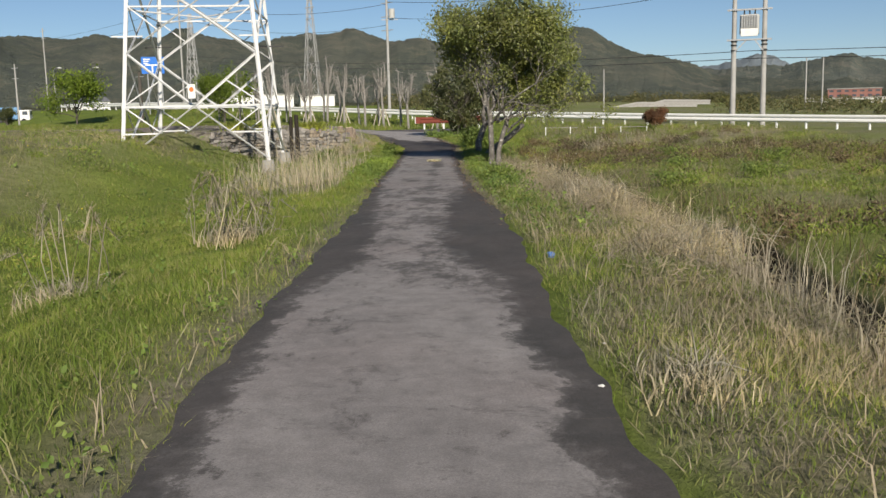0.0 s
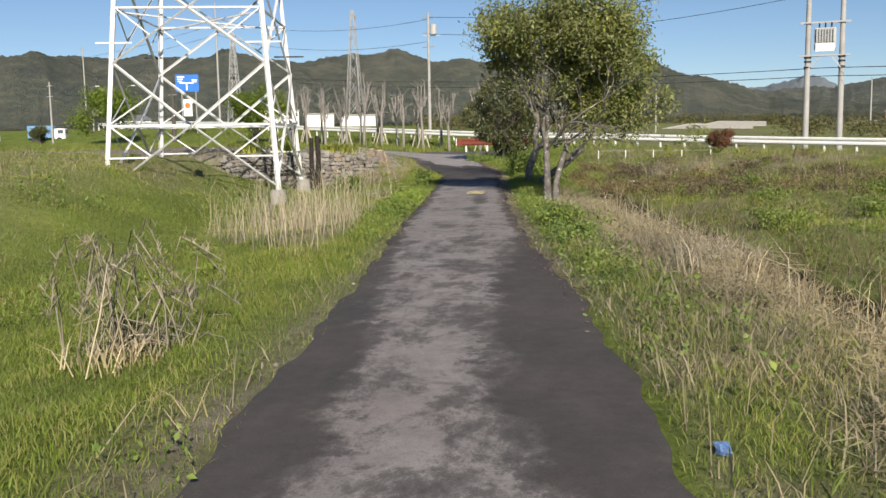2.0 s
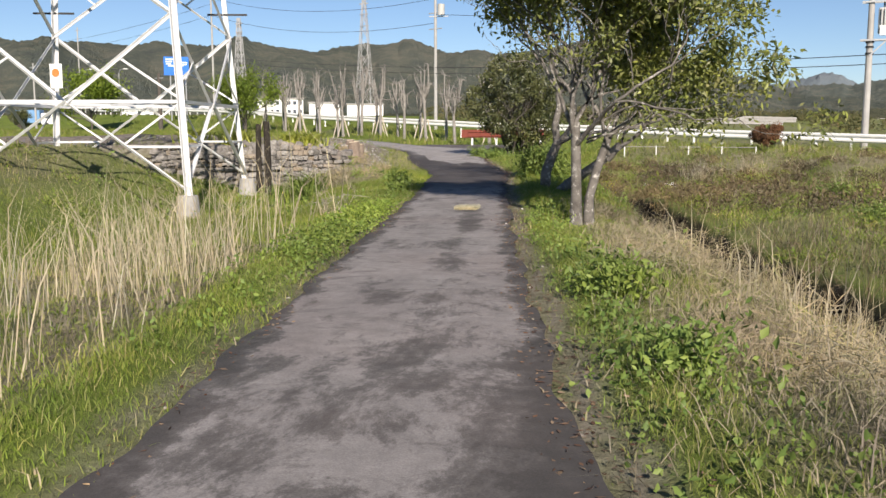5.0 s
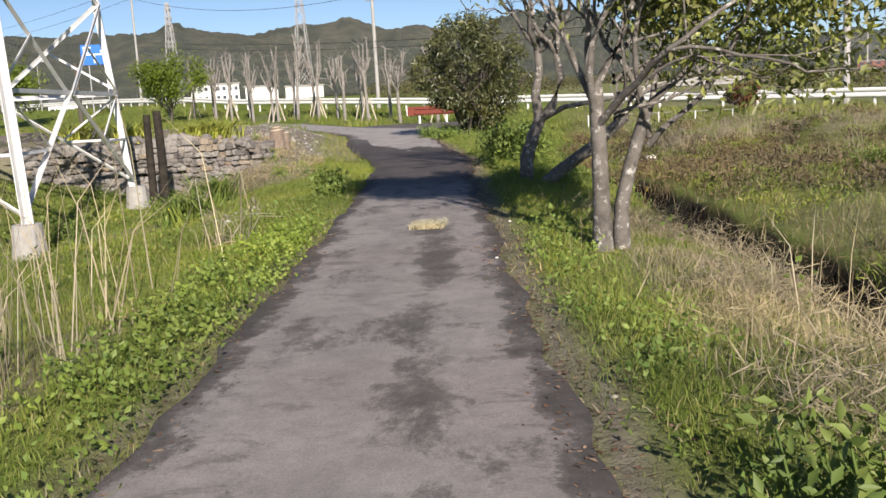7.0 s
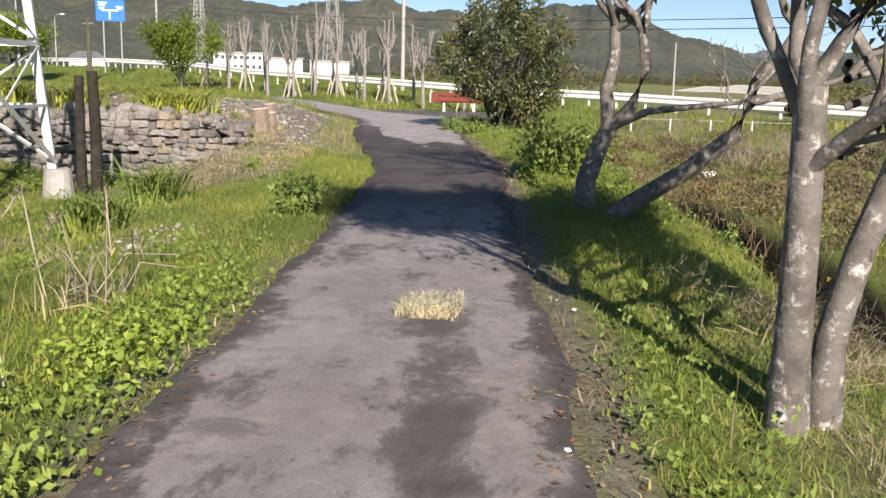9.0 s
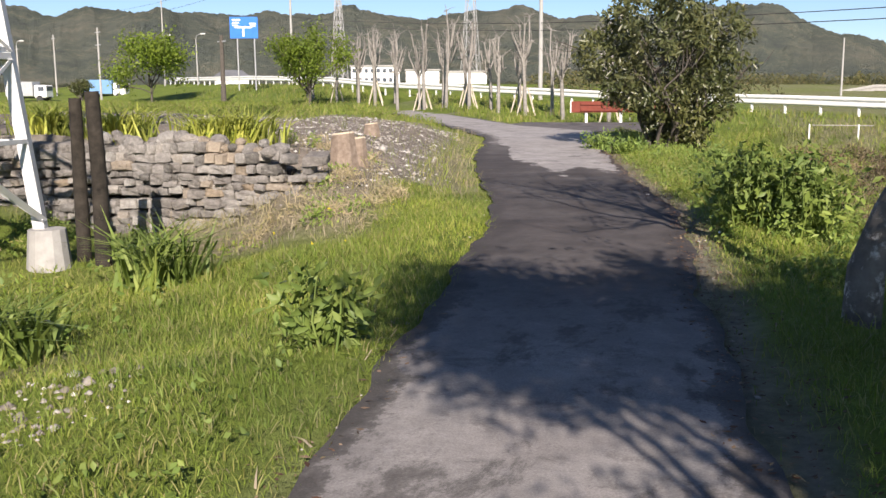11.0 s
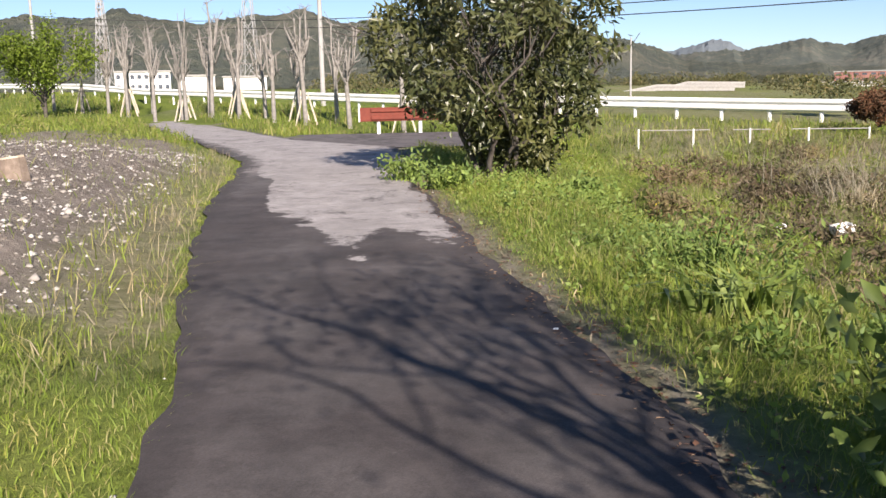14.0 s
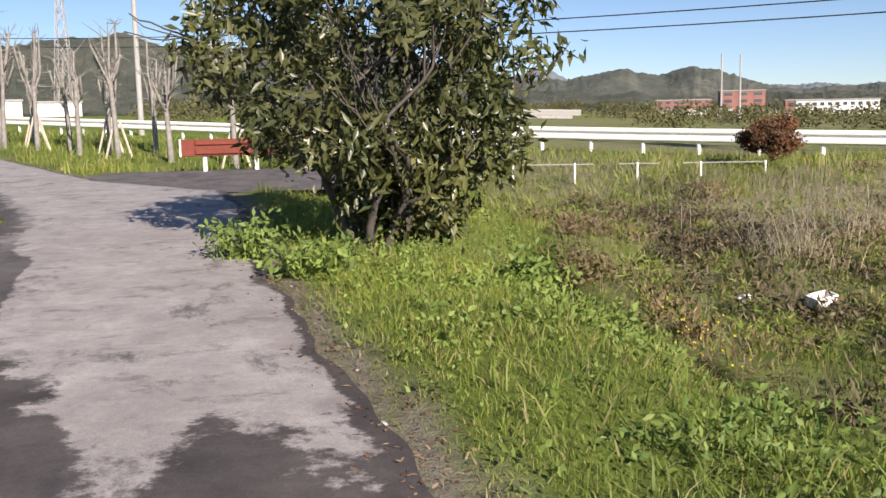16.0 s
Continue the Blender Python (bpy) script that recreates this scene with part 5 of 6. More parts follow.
turf("dry_grass", 210000, (1.5, 7), (-1, 24), lambda x, y: (0.35 + 0.65 * smooth(0.7, 1.7, x - right_edge(y))) * (x > right_edge(y) + 0.05) * (x < ditch_at(y)) * (0.15 + 0.85 * dry_at(x, y)) * (0.1 + 0.9 * smooth(0.3, 0.65, patchy(x, y, 0.7, 15))),
     (0.05, 0.18), (0.003, 0.007), 1.5, 1.1, M_DRY, "pale matted dead grass on the ditch bank", "grass", 136)
turf("brown_scrub", 60000, (0, 20), (-3, 60), lambda x, y: smooth(1.3, 0.3, np.abs(np.abs(x - ditch_at(y) - 0.15) - 0.75)) * (0.25 + 0.5 * patchy(x, y, 1.3, 2)) * smooth(52, 46, y)
     + smooth(1.0, 2.5, x - ditch_at(y)) * smooth(0.55, 0.75, patchy(x, y, 0.45, 9)) * 0.8, (0.18, 0.5), (0.006, 0.014), 0.9, 0.5, M_BROWN, "dark brown brambles and dead weeds", "scrub", 37)
turf("dead_litter", 30000, (-8, 6), (-3, 52), lambda x, y: np.clip(smooth(0.32, 0.05, np.abs(x - right_edge(y) - 0.12)) * smooth(8, 14, y) + smooth(0.26, 0.05, np.abs(x - left_edge(y) + 0.1)) * smooth(34, 28, y), 0, 1) * 0.8,
     (0.03, 0.10), (0.006, 0.014), 1.6, 1.0, M_DRY, "flattened dead grass along the path's edges", "grass", 38)


def leaf_litter():
    x, y, rng = strew(130000, (-6, 5), (6, 52), lambda x, y: np.clip(smooth(0.42, 0.1, np.abs(x - right_edge(y) - 0.1)) * smooth(8, 13, y) + 0.5 * smooth(0.25, 0.05, np.abs(x - left_edge(y))) * smooth(32, 26, y) * smooth(12, 15, y), 0, 1), 39)
    n = len(x)
    s = rng.uniform(0.022, 0.06, n)
    z = np.maximum(land(x, y), np.where(off_road(x, y), -9, road_z(y) + 0.015)) + 0.008
    v, t = leaves(np.stack([x, y, z], 1), s, s * 0.5, rng)
    v = v.reshape(-1, 4, 3)
    v[:, :, 2] = z[:, None] + (v[:, :, 2] - z[:, None]) * 0.25
    np_mesh("leaf_litter", v.reshape(-1, 3), [t], M_LITTER, "stuff", "brown fallen leaves along the path's edges", "leaf litter")


M_LITTER = foliage("litter_leaf", [(0.08, 0.042, 0.03), (0.16, 0.09, 0.062), (0.30, 0.22, 0.16), (0.11, 0.06, 0.046)], 0.8, 0.1)
leaf_litter()


def reeds(name, n, xs, ys, accept, h, label, seed, w=(0.005, 0.012), lean=0.5, droop=0.35):
    return turf(name, n, xs, ys, accept, h, w, lean, droop, M_STRAW, label, "reeds", seed, 0.03)


def straw_band(x, y):
    e, v = x - right_edge(y), x - ditch_at(y)
    return smooth(1.4, 2.4, e) * smooth(0.3, -0.8, v) * smooth(24, 16, y) * (0.05 + 0.95 * smooth(0.35, 0.75, patchy(x, y, 0.7, 4)))


reeds("reeds", 17000, (-7, 2), (12, 27), lambda x, y: reed_bed(x, y) * (0.1 + 0.9 * patchy(x, y, 1.2, 3) ** 1.5), (0.6, 1.7), "tall dry straw-coloured reeds", 41)
reeds("reeds", 17000, (-1, 8), (-3, 26), straw_band, (0.3, 0.95), "dry straw stalks on the ditch bank", 42)
reeds("reeds", 1500, (5, 18), (40, 66), lambda x, y: smooth(7, 2, np.hypot((x - 11) / 1.5, (y - 57.5))), (0.5, 1.0), "pale dry reeds in the field", 43)
reeds("reeds", 900, (8, 18), (24, 48), lambda x, y: smooth(5, 1, np.hypot((x - 12) / 1.5, (y - 44) / 1.3)), (0.6, 1.2), "pale dry reeds in the field", 44)


M_MUG = foliage("mugwort_leaf", [(0.13, 0.20, 0.04), (0.21, 0.29, 0.06), (0.28, 0.35, 0.09)])


def weeds(name, n, xs, ys, accept, h, size, material, label, seed, per=9):
    """Low broad-leaved plants: leaves gathered round short stems."""
    x, y, rng = strew(n, xs, ys, accept, seed)
    k = len(x)
    hh = rng.uniform(*h, k)
    px, py, ph = np.repeat(x, per), np.repeat(y, per), np.repeat(hh, per)
    m = len(px)
    px, py = px + rng.normal(size=m) * 0.05, py + rng.normal(size=m) * 0.05
    pz = land(px, py) + ph * rng.uniform(0.2, 1.0, m)
    s = rng.uniform(*size, m)
    v, t = leaves(np.stack([px, py, pz], 1), s, s * 0.6, rng, 0.0, 0.25)
    return np_mesh(name, v, [t], material, "stuff", label, "weeds")


def leafy(x, y):
    d, e = left_edge(y) - x, x - right_edge(y)
    a = smooth(0.0, 0.15, d) * smooth(1.1, 0.5, d) * smooth(14, 17, y) * smooth(30, 26, y) * 0.45
    b = smooth(0.05, 0.3, e) * smooth(1.3, 0.6, e) * smooth(7, 11, y) * smooth(27, 24, y) * (0.2 + 0.8 * (patchy(x, y, 0.8, 7) > 0.5))
    c = smooth(0.1, 0.35, e) * smooth(2.6, 1.2, e) * smooth(30, 33, y) * smooth(52, 48, y) * 0.35
    f = smooth(-0.02, 0.1, d) * smooth(0.6, 0.3, d) * smooth(10, 6, y) * 0.25
    return np.clip(a + b + c + f, 0, 1)


weeds("weeds", 20000, (-6, 6), (-2, 53), leafy, (0.06, 0.22), (0.025, 0.058), M_WEED, "bright green broad-leaved weeds at the path's edge", 51)
weeds("weeds", 2000, (-3.2, -0.5), (17, 28), lambda x, y: smooth(0.0, 0.12, left_edge(y) - x) * smooth(0.9, 0.5, left_edge(y) - x) * smooth(18, 20, y) * smooth(27, 24.5, y), (0.06, 0.26), (0.028, 0.06), M_MUG, "lush yellow-green mugwort along the path's edge", 151)
weeds("weeds", 3500, (-14, 14), (-2, 60), lambda x, y: meadow(x, y) * smooth(0.6, 0.85, patchy(x, y, 0.6, 8)), (0.1, 0.4), (0.04, 0.09), M_WEED, "leafy green weeds among the grass", 52)


def weed_clump(x, y, r, h, n, size, material, label, seed, long=False):
    rng = np.random.default_rng(seed)
    z = float(land(x, y))
    t = thing("plant_clump", x, y, z, label, "plant")
    if long:
        pos = np.c_[rng.normal(size=(n, 2)) * r * 0.3, np.zeros(n) - 0.02]
        v, q, tt = blades(pos, h * rng.uniform(0.7, 1.15, n), size * rng.uniform(0.8, 1.2, n), rng.uniform(0.2, 0.8, n), rng.uniform(0.1, 0.7, n), rng)
        np_mesh("leaf_mass", v, [q, tt], material, "stuff", parent=t)
        return t
    tb = Tubes()
    tips = []
    for _ in range(max(6, n // 40)):
        a, q = rng.uniform(0, 6.28), rng.uniform(0, r * 0.5)
        b = np.array([math.cos(a) * q, math.sin(a) * q, -0.05])
        e = b * [2.0, 2.0, 0] + [0, 0, h * rng.uniform(0.6, 1.0)]
        tb.add([b, (b + e) / 2 + rng.normal(size=3) * 0.03, e], [0.01, 0.008, 0.004], 4)
        tips += [b + (e - b) * f for f in np.linspace(0.25, 1, 8)]
    tb.make("stem", M_WEED, t, kind="stuff")
    tips = np.array(tips)
    pick = tips[rng.integers(0, len(tips), n)] + rng.normal(size=(n, 3)) * [r * 0.18, r * 0.18, 0.05]
    s = size * rng.uniform(0.6, 1.25, n)
    v, f = leaves(pick, s, s * 0.42, rng, 0.25)
    np_mesh("leaf_mass", v, [f], material, "stuff", parent=t)
    return t


M_DOCK = foliage("dock_leaf", [(0.11, 0.165, 0.04), (0.18, 0.245, 0.06), (0.25, 0.31, 0.09)], 0.5, 0.25)
M_STRAP = foliage("strap_leaf", [(0.30, 0.34, 0.06), (0.46, 0.48, 0.13), (0.24, 0.29, 0.05)], 0.5, 0.3)
weed_clump(0.15, 34.3, 0.5, 0.8, 1500, 0.105, M_DOCK, "tall leafy dark green weed clump at the path's edge", 81)
weed_clump(0.6, 33.9, 0.55, 0.85, 1400, 0.105, M_DOCK, "tall leafy dark green weed clump at the path's edge", 82)
weed_clump(0.1, 37.3, 0.5, 0.42, 80, 0.04, M_DOCK, "dock plant with long arching leaves", 83, True)
weed_clump(1.75, 17.8, 0.5, 0.36, 800, 0.075, M_DOCK, "leafy green weed clump beside the path", 84)
weed_clump(1.95, 15.2, 0.4, 0.28, 550, 0.065, M_WEED, "leafy green weed clump beside the path", 85)
weed_clump(0.35, 38.7, 0.8, 0.4, 900, 0.065, M_WEED, "spreading leafy green weed clump", 86)
weed_clump(-5.15, 31.9, 0.55, 0.75, 190, 0.035, M_DOCK, "tufted dark green sedge in the hollow", 87, True)
weed_clump(-4.75, 29.3, 0.6, 0.6, 200, 0.035, M_DOCK, "tufted dark green sedge in the hollow", 185, True)
weed_clump(-2.35, 29.1, 0.4, 0.42, 420, 0.11, M_DOCK, "leafy dock plant at the path's edge", 186)
weed_clump(-6.5, 28.9, 0.5, 0.4, 420, 0.07, M_DOCK, "low dark green weeds in the hollow", 88)
weed_clump(-7.0, 36.3, 0.7, 0.62, 260, 0.036, M_STRAP, "yellow-green strap-leaved plant on top of the wall", 91, True)
weed_clump(-6.5, 36.35, 0.7, 0.62, 260, 0.036, M_STRAP, "yellow-green strap-leaved plant on top of the wall", 92, True)
weed_clump(-8.7, 36.7, 0.7, 0.62, 260, 0.036, M_STRAP, "yellow-green strap-leaved plant on top of the wall", 93, True)
weed_clump(-10.2, 37.0, 0.7, 0.62, 260, 0.036, M_STRAP, "yellow-green strap-leaved plant on top of the wall", 94, True)
for k, (x, y) in enumerate(((7.5, 30.5), (9.6, 27.0), (8.2, 36.0), (11.5, 33.0), (6.4, 24.0))):
    weed_clump(x, y, 0.9, 0.55, 900, 0.09, M_DOCK, "low spreading green shrub in the field", 130 + k)
for k, (x, y, h) in enumerate(((-2.5, 46.0, 0.7), (0.9, 45.6, 0.8), (-1.9, 44.9, 0.5), (-0.1, 44.6, 0.5))):
    weed_clump(x, y, 0.5, h * 0.6, 500, 0.10, M_WEED, "leafy green weeds under the bush", 95 + k)


def straw_tuft(x, y, n, r, h, label, seed, name="grass_tuft", fallen=0, broken=0):
    rng = np.random.default_rng(seed)
    base = max(float(land(x, y)), float(road_z(y)) + 0.02 if not off_road(np.array(x), np.array(y)) else -9)
    t = thing(name, x, y, base, label, "grass")
    pos = np.c_[np.clip(rng.normal(size=(n, 2)), -1.8, 1.8) * r * (0.4, 0.7), np.full(n, -0.02)]
    v, q, f = blades(pos, h * rng.uniform(0.5, 1.1, n), rng.uniform(0.006, 0.013, n), rng.uniform(0.1, 0.8, n), rng.uniform(0, 0.7, n), rng)
    np_mesh("blade_mass", v, [q, f], M_STRAW if fallen else M_TUFT, "stuff", parent=t)
    if fallen:
        tb = Tubes()
        for _ in range(fallen):
            a = rng.normal() * 0.5 - 0.15 if rng.random() < 0.65 else rng.uniform(0, 6.28)
            n2 = rng.uniform(0.25, 0.8) * min(1.0, h * 1.6)
            up = rng.uniform(0.02, 0.35)
            b = rng.normal(size=3) * [0.2, 0.2, 0] + [0, 0, 0.05]
            d = np.array([math.cos(a), math.sin(a), 0])
            tb.add([b, b + d * n2 * 0.4 + [0, 0, up * 0.9], b + d * n2 + [0, 0, up * rng.uniform(0.1, 1.0)]], [0.006, 0.005, 0.003], 4)
        for _ in range(broken):
            b = rng.normal(size=3) * [r * 0.6, r * 0.4, 0] + [0, 0, -0.03]
            a, n2 = rng.uniform(0, 6.28), rng.uniform(0.45, 1.05)
            d = np.array([math.cos(a), math.sin(a), 0]) * rng.uniform(0.1, 0.45)
            k = b + d * n2 + [0, 0, n2]
            e = k + d * 0.7 + np.array([0, 0, -1.0]) * rng.uniform(0.05, 0.5) * n2
            tb.add([b, (b + k) / 2 + rng.normal(size=3) * 0.03, k, k + (e - k) * 0.25 + [0, 0, 0.01], e], [0.007, 0.006, 0.0055, 0.006, 0.003], 4)
            m = 26
            v, q, f = blades(k + (e - k) * rng.random((m, 1)), rng.uniform(0.05, 0.14, m), rng.uniform(0.004, 0.010, m), rng.uniform(0.5, 1.5, m), rng.uniform(0.6, 1.6, m), rng)
            np_mesh("plume", v, [q, f], M_STRAW, "stuff", parent=t)
        tb.make("stem", M_STRAW, t, kind="stuff")
    return t


M_TUFT = foliage("tuft", [(0.42, 0.385, 0.29), (0.60, 0.56, 0.47), (0.33, 0.315, 0.22)], 0.7, 0.2)
straw_tuft(-0.48, 25.42, 2100, 0.25, 0.10, "tuft of pale half-dry grass growing through the path", 101)
straw_tuft(-1.45, 8.9, 260, 0.5, 0.28, "collapsed clump of dead straw-coloured reeds", 102, "reed_clump", 40, 34)
straw_tuft(-2.9, 25.6, 60, 0.4, 0.5, "broken dry reeds bent over in the grass", 104, "reed_clump", 6, 5)
straw_tuft(6.4, 51.8, 300, 1.1, 0.8, "heap of fallen dry reeds in the field", 105, "reed_clump", 60, 40)
straw_tuft(8.3, 53.2, 300, 1.1, 0.8, "heap of fallen dry reeds in the field", 106, "reed_clump", 60, 40)
straw_tuft(-2.35, 6.0, 300, 0.55, 0.3, "bleached dead grass tuft", 107, "grass_tuft", 6, 9)
straw_tuft(3.75, 7.0, 300, 0.45, 0.35, "bleached flattened grass tuft on the verge", 108, "grass_tuft", 6)
straw_tuft(3.2, 2.2, 260, 0.4, 0.22, "bleached flattened grass tuft on the verge", 109, "grass_tuft", 4)
straw_tuft(4.6, 9.5, 420, 0.6, 0.6, "tangled dead brambles and straw", 110, "grass_tuft", 30)
straw_tuft(3.4, 12.6, 420, 0.6, 0.6, "tangled dead brambles and straw", 111, "grass_tuft", 30)


def flowers():
    x, y, rng = strew(900, (0.6, 3.4), (44.4, 48), lambda x, y: smooth(1.1, 0.2, np.hypot(x - 1.9, (y - 45.9) / 1.3)), 120)
    x2, y2, _ = strew(700, (-14, 12), (2, 52), lambda x, y: meadow(x, y) * smooth(0.85, 0.97, patchy(x, y, 0.35, 3)), 121)
    x, y = np.r_[x, x2], np.r_[y, y2]
    n = len(x)
    s = rng.uniform(0.02, 0.04, n)
    v, f = leaves(np.stack([x, y, land(x, y) + rng.uniform(0.25, 0.55, n)], 1), s, s, rng, 0, 0.5)
    np_mesh("yellow_flowers", v, [f], M_YELLOW, "stuff", "small yellow rape flowers in the grass", "flowers")


def hummocks(name, n, xs, ys, accept, r, h, per, size, slim, material, label, seed, upward=0.3):
    """Rounded tangles of leaves and stems, heaped over the ground."""
    x, y, rng = strew(n, xs, ys, accept, seed)
    k = len(x)
    rr, hh = rng.uniform(*r, k), rng.uniform(*h, k)
    m = k * per
    g = rng.normal(size=(m, 3))
    g /= np.linalg.norm(g, axis=1, keepdims=True)
    g *= (rng.random(m) ** 0.45)[:, None]
    px, py = np.repeat(x, per) + g[:, 0] * np.repeat(rr, per), np.repeat(y, per) + g[:, 1] * np.repeat(rr, per)
    pz = land(px, py) + np.abs(g[:, 2]) * np.repeat(hh, per)
    ok = off_road(px, py, -0.02)
    px, py, pz = px[ok], py[ok], pz[ok]
    s = rng.uniform(*size, len(px))
    v, t = leaves(np.stack([px, py, pz], 1), s, s * slim, rng, 0.0, upward)
    return np_mesh(name, v, [t], material, "stuff", label, "undergrowth")


def bank_zone(x, y):
    e, v = x - right_edge(y), x - ditch_at(y)
    return smooth(0.7, 1.5, e) * smooth(0.2, -0.5, v) * smooth(33, 22, y) * (0.3 + 0.7 * patchy(x, y, 0.7, 9))


def field_zone(x, y):
    return smooth(0.7, 1.4, x - ditch_at(y)) * (rail_gap(x, y) < -4)


def slope_zone(x, y):
    d = left_edge(y) - x
    return smooth(0.9, 1.6, d) * smooth(4.6, 3.2, d) * smooth(33.4, 34.6, y) * smooth(38.2, 36.8, y)


hummocks("dead_tangle", 900, (0, 8), (-1, 27), bank_zone, (0.22, 0.5), (0.2, 0.5), 300, (0.05, 0.22), 0.035, M_DRY, "grey-brown tangles of dead stems on the bank", 141, 0.1)
hummocks("undergrowth", 380, (2, 19), (0, 64), lambda x, y: field_zone(x, y) * (0.25 + 0.75 * patchy(x, y, 0.35, 6)), (0.3, 0.9), (0.15, 0.5), 150, (0.04, 0.10), 0.35, M_FIELD, "hummocks of green weeds in the field", 142)
hummocks("brown_tangle", 620, (3, 18), (2, 46), lambda x, y: field_zone(x, y) * smooth(0.42, 0.58, patchy(x, y, 0.22, 2)), (0.4, 1.0), (0.25, 0.65), 150, (0.06, 0.18), 0.28, M_BROWN, "brown withered brambles in the field", 143)
hummocks("brown_tangle", 520, (2, 16), (39, 60), lambda x, y: field_zone(x, y) * smooth(0.3, 0.55, patchy(x, y, 0.35, 12)), (0.3, 0.8), (0.2, 0.5), 150, (0.06, 0.18), 0.28, M_BROWN, "brown withered weeds in the field", 163)
hummocks("brown_tangle", 170, (0, 9), (2, 50), lambda x, y: smooth(0.9, 0.4, np.abs(x - ditch_at(y) - 0.95)), (0.25, 0.5), (0.15, 0.45), 150, (0.05, 0.15), 0.12, M_BROWN, "dark withered brambles along the ditch", 144)
hummocks("dead_tangle", 150, (-9, -3), (33, 38.5), slope_zone, (0.15, 0.4), (0.08, 0.28), 170, (0.04, 0.13), 0.1, M_DRY, "dead grey-brown weeds on the rubble slope", 145)
hummocks("undergrowth", 70, (-9, -3), (32, 39), lambda x, y: slope_zone(x, y) * 0.9 + smooth(0.9, 0.3, np.abs(y - 34.6)) * smooth(-5, -6, x), (0.12, 0.3), (0.08, 0.25), 110, (0.03, 0.07), 0.45, M_WEED, "small green weeds among the stones", 146)
hummocks("undergrowth", 330, (-16, 0), (-2, 34), lambda x, y: smooth(1.2, 2.5, left_edge(y) - x) * (0.2 + 0.8 * patchy(x, y, 0.5, 1)) * (1 - 0.8 * reed_bed(x, y)), (0.25, 0.7), (0.08, 0.3), 150, (0.03, 0.09), 0.3, M_GRASS, "low hummocks of lush green weeds", 147)
hummocks("dead_tangle", 90, (-14, 0), (0, 33), lambda x, y: smooth(2.0, 4.0, left_edge(y) - x) * smooth(0.6, 0.9, patchy(x, y, 0.6, 4)), (0.2, 0.6), (0.08, 0.3), 150, (0.04, 0.16), 0.08, M_DRY, "patches of dead grass in the meadow", 148)
hummocks("undergrowth", 240, (-2.5, 4.5), (30, 53), lambda x, y: smooth(0.5, 1.0, x - right_edge(y)) * smooth(-0.35, -0.9, x - ditch_at(y)), (0.15, 0.45), (0.08, 0.32), 140, (0.03, 0.08), 0.4, M_WEED, "lush green weeds on the verge", 149)
hummocks("undergrowth", 90, (-30, -6), (52, 84), lambda x, y: off_road(x, y, -0.8) * (rail_gap(x, y) < -4) * 0.8, (0.4, 1.1), (0.2, 0.7), 160, (0.06, 0.14), 0.35, M_FIELD, "rough green clumps beside the far road", 150)
hummocks("undergrowth", 330, (1, 19), (38, 63), lambda x, y: np.clip(field_zone(x, y) + smooth(48, 52, y) * (x > 0.5), 0, 1) * (0.35 + 0.65 * patchy(x, y, 0.5, 3)), (0.25, 0.7), (0.15, 0.45), 150, (0.06, 0.16), 0.16, M_GRASS, "lush green grass mounds in the field", 151, 0.9)
hummocks("undergrowth", 500, (3.5, 18), (4, 40), lambda x, y: field_zone(x, y) * (0.3 + 0.7 * patchy(x, y, 0.4, 8)), (0.25, 0.7), (0.12, 0.4), 150, (0.06, 0.16), 0.16, M_GRASS, "lush green grass mounds in the field", 152, 0.9)


def hedge():
    """A low belt of trees and scrub beyond the road."""
    rng = np.random.default_rng(160)
    n, per = 330, 110
    az, dist = np.radians(rng.uniform(-8, 46, n)), rng.uniform(105, 165, n)
    dist = np.where((az > 0.04) & (az < 0.22), dist * 0.2 + 160, dist)
    x, y = dist * np.sin(az), dist * np.cos(az)
    g = rng.normal(size=(n * per, 3))
    g /= np.linalg.norm(g, axis=1, keepdims=True)
    r = np.repeat(rng.uniform(0.8, 2.6, n), per)
    h = np.repeat(rng.uniform(0.9, 2.1, n), per)
    px, py = np.repeat(x, per) + g[:, 0] * r, np.repeat(y, per) + g[:, 1] * r
    pz = land(px, py) + np.abs(g[:, 2]) * h
    s = rng.uniform(0.2, 0.42, len(px))
    v, t = leaves(np.stack([px, py, pz], 1), s, s * 0.55, rng, 0, 0.3)
    np_mesh("hedge", v, [t], M_HEDGE, "stuff", "belt of olive scrub and low trees beyond the road", "hedge")


M_HEDGE = foliage("hedge_leaf", [(0.06, 0.07, 0.03), (0.10, 0.105, 0.045), (0.15, 0.13, 0.07), (0.08, 0.09, 0.04)], 0.7, 0.15)
hedge()
M_YELLOW = foliage("yellow_petal", [(0.62, 0.50, 0.03), (0.75, 0.62, 0.06)], 0.6, 0.3)
flowers()


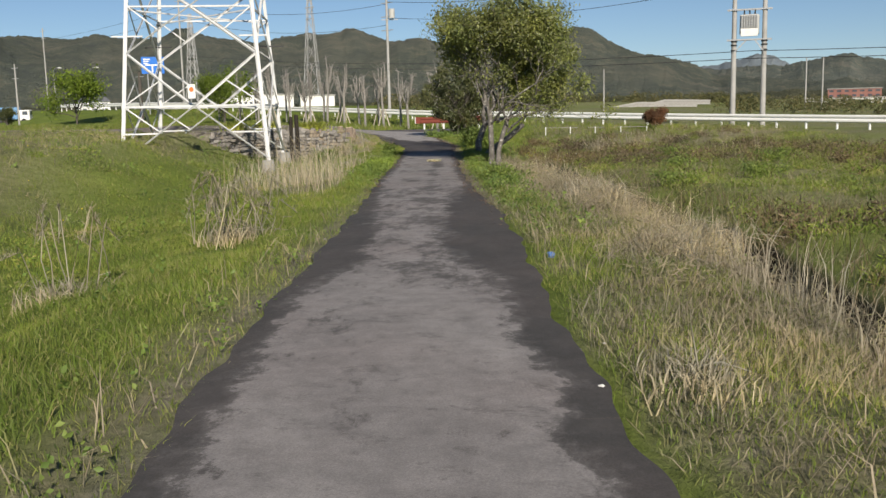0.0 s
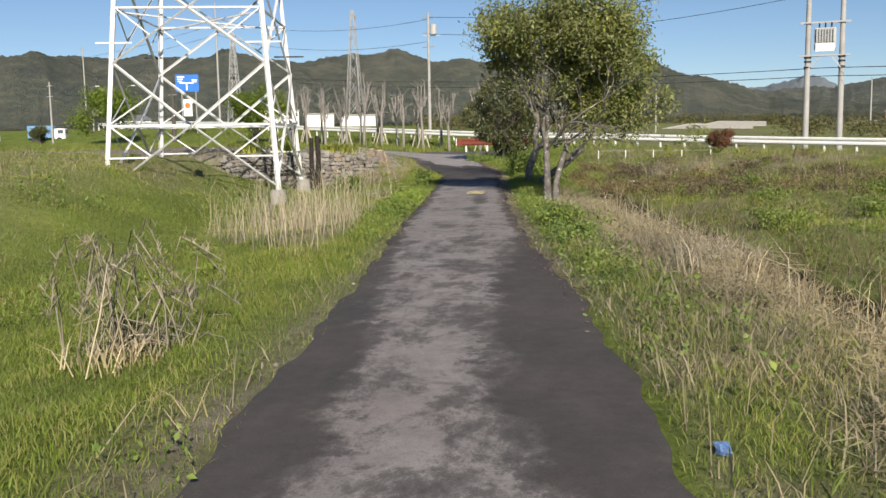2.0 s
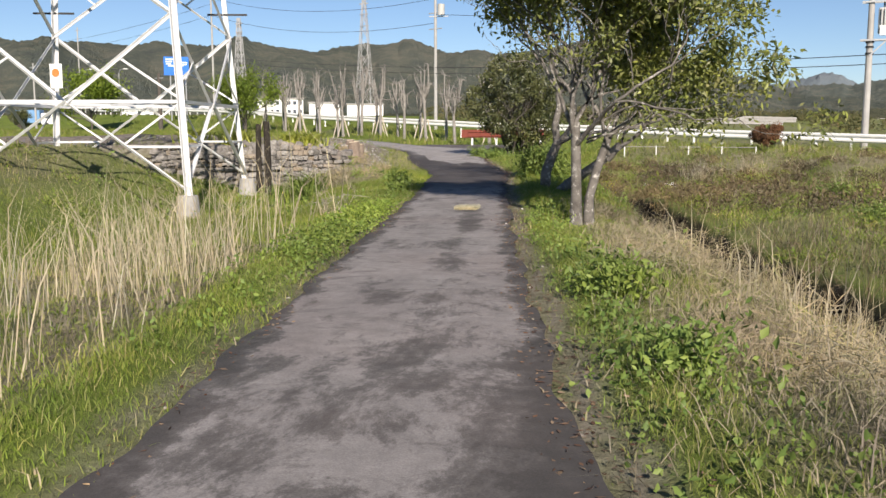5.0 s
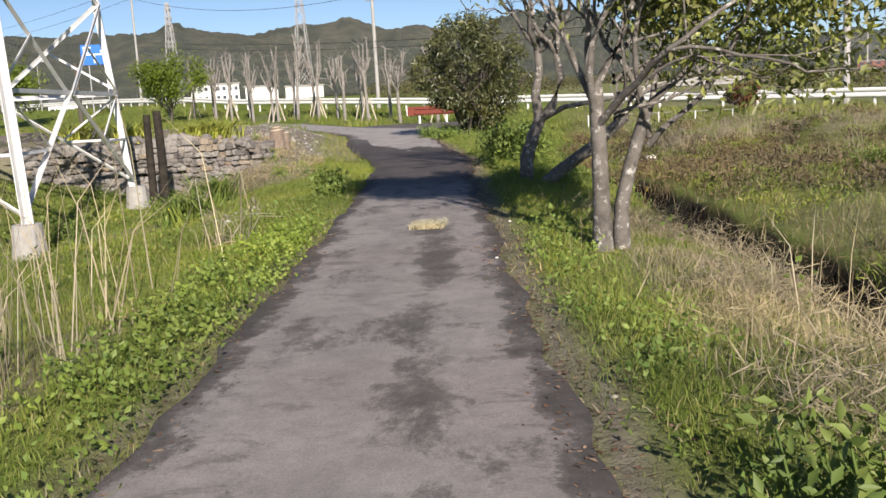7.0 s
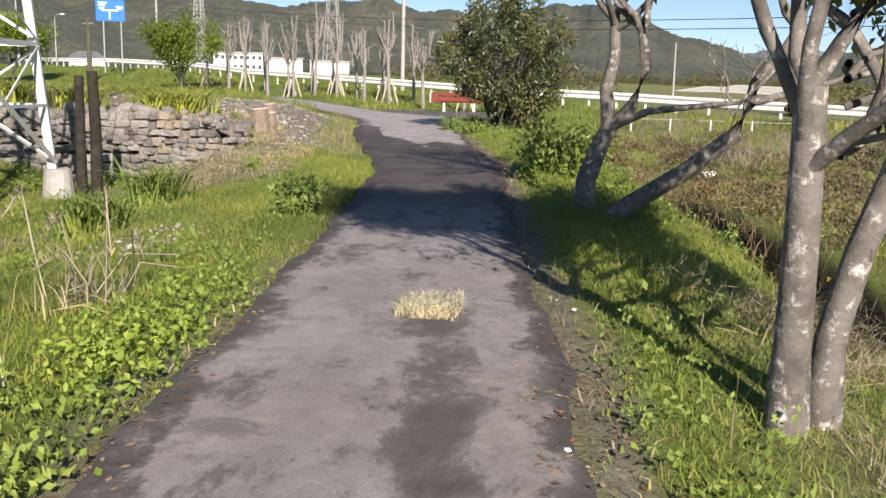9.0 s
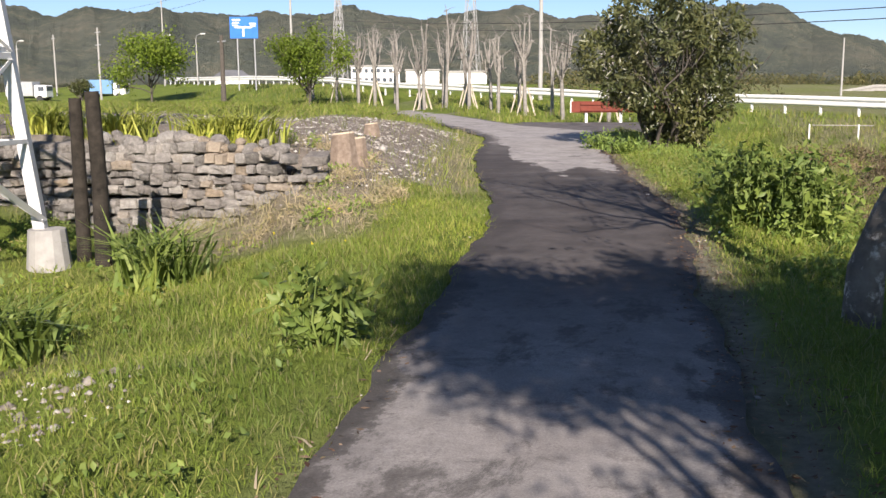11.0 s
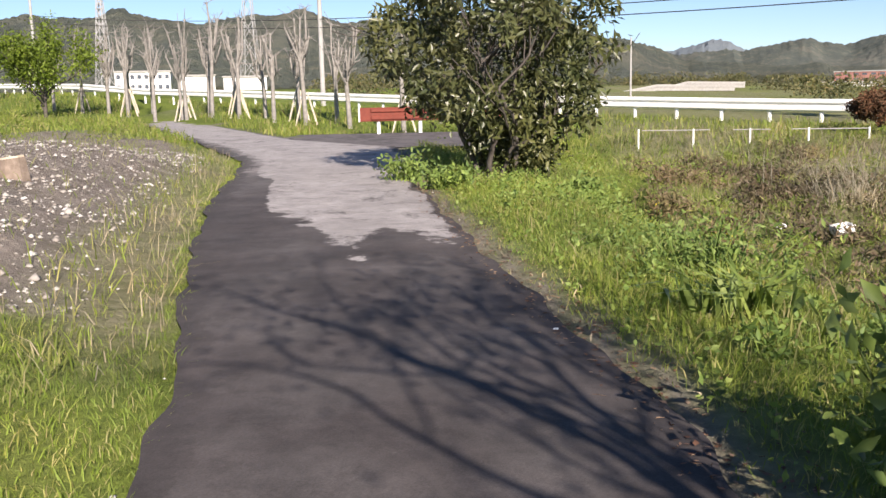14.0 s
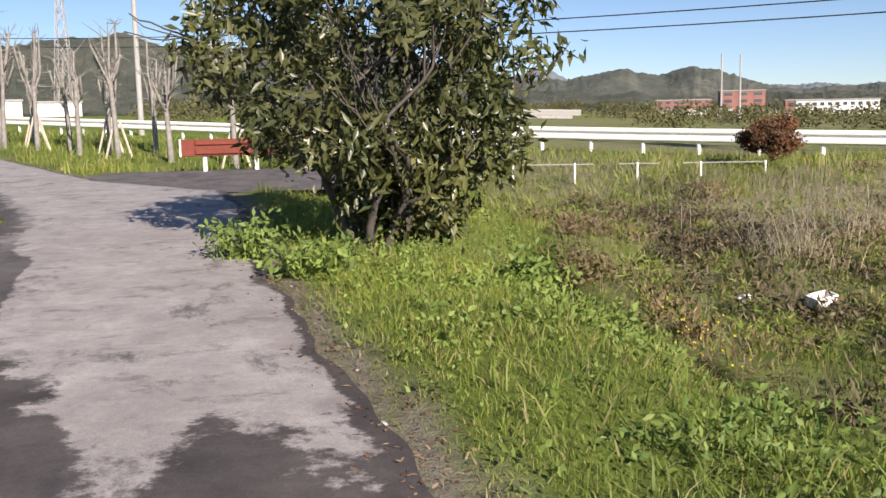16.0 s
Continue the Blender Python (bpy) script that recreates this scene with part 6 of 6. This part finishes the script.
# ---------------------------------------------------------------- litter
def crumple(name, x, y, z, sx, sy, sz, material, label, category, seed, lift=0.0):
    rng = np.random.default_rng(seed)
    bm = bmesh.new()
    bmesh.ops.create_icosphere(bm, subdivisions=2, radius=1.0)
    for v in bm.verts:
        v.co *= 1 + rng.normal() * 0.16
        v.co = Vector((v.co.x * sx, v.co.y * sy, max(v.co.z, -0.5) * sz))
    me = bpy.data.meshes.new(name)
    bm.to_mesh(me)
    bm.free()
    me.materials.append(material)
    ob = new(name, me)
    ob.matrix_world = pose(x, y, z + sz * 0.45, 8, 5, seed * 37)
    return tagged(ob, label, category)


M_PBLUE = mottled("blue_plastic", (0.05, 0.12, 0.30), (0.16, 0.26, 0.48), 30, 0.35, bumpy=0.2, c=(0.3, 0.38, 0.5))
M_PWHITE = mottled("white_plastic", (0.68, 0.67, 0.64), (0.80, 0.79, 0.77), 9, 0.6, bumpy=0.2)
crumple("plastic_litter", 2.55, 6.75, float(land(2.55, 6.75)), 0.05, 0.035, 0.045, M_PBLUE, "crumpled blue plastic wrapper at the path's edge", "litter", 3)
crumple("plastic_litter", 3.9, 48.5, float(land(3.9, 48.5)) + 0.16, 0.10, 0.06, 0.06, M_PWHITE, "torn white plastic bag in the grass", "litter", 5)
foam = new("foam_box")
foam.matrix_world = pose(4.85, 48.2, float(land(4.85, 48.2)) + 0.1, 8, -6, 15) @ Matrix.Scale(0.72, 4)
tagged(foam, "broken white foam box lying in the grass", "litter")
bm = boxed(0, 0, 0.02, 0.52, 0.32, 0.04, bevel=0.01)
part("base", bm, M_PWHITE, foam)
for sx, sy, w, d in ((0, -0.15, 0.52, 0.03), (0, 0.15, 0.5, 0.03), (-0.245, 0, 0.03, 0.27), (0.245, 0, 0.03, 0.27)):
    part("side", boxed(sx, sy, 0.12, w, d, 0.16, bevel=0.006), M_PWHITE, foam)
for k, (x, y) in enumerate(((0.42, 25.6), (-0.15, 33.85), (0.35, 23.2), (2.7, 2.1), (-1.0, 36.9))):
    crumple("paper_scrap", x, y, max(float(land(x, y)), float(road_z(y))) + 0.012, 0.018, 0.013, 0.009, M_PWHITE, "small white scrap of paper beside the path", "litter", 11 + k)
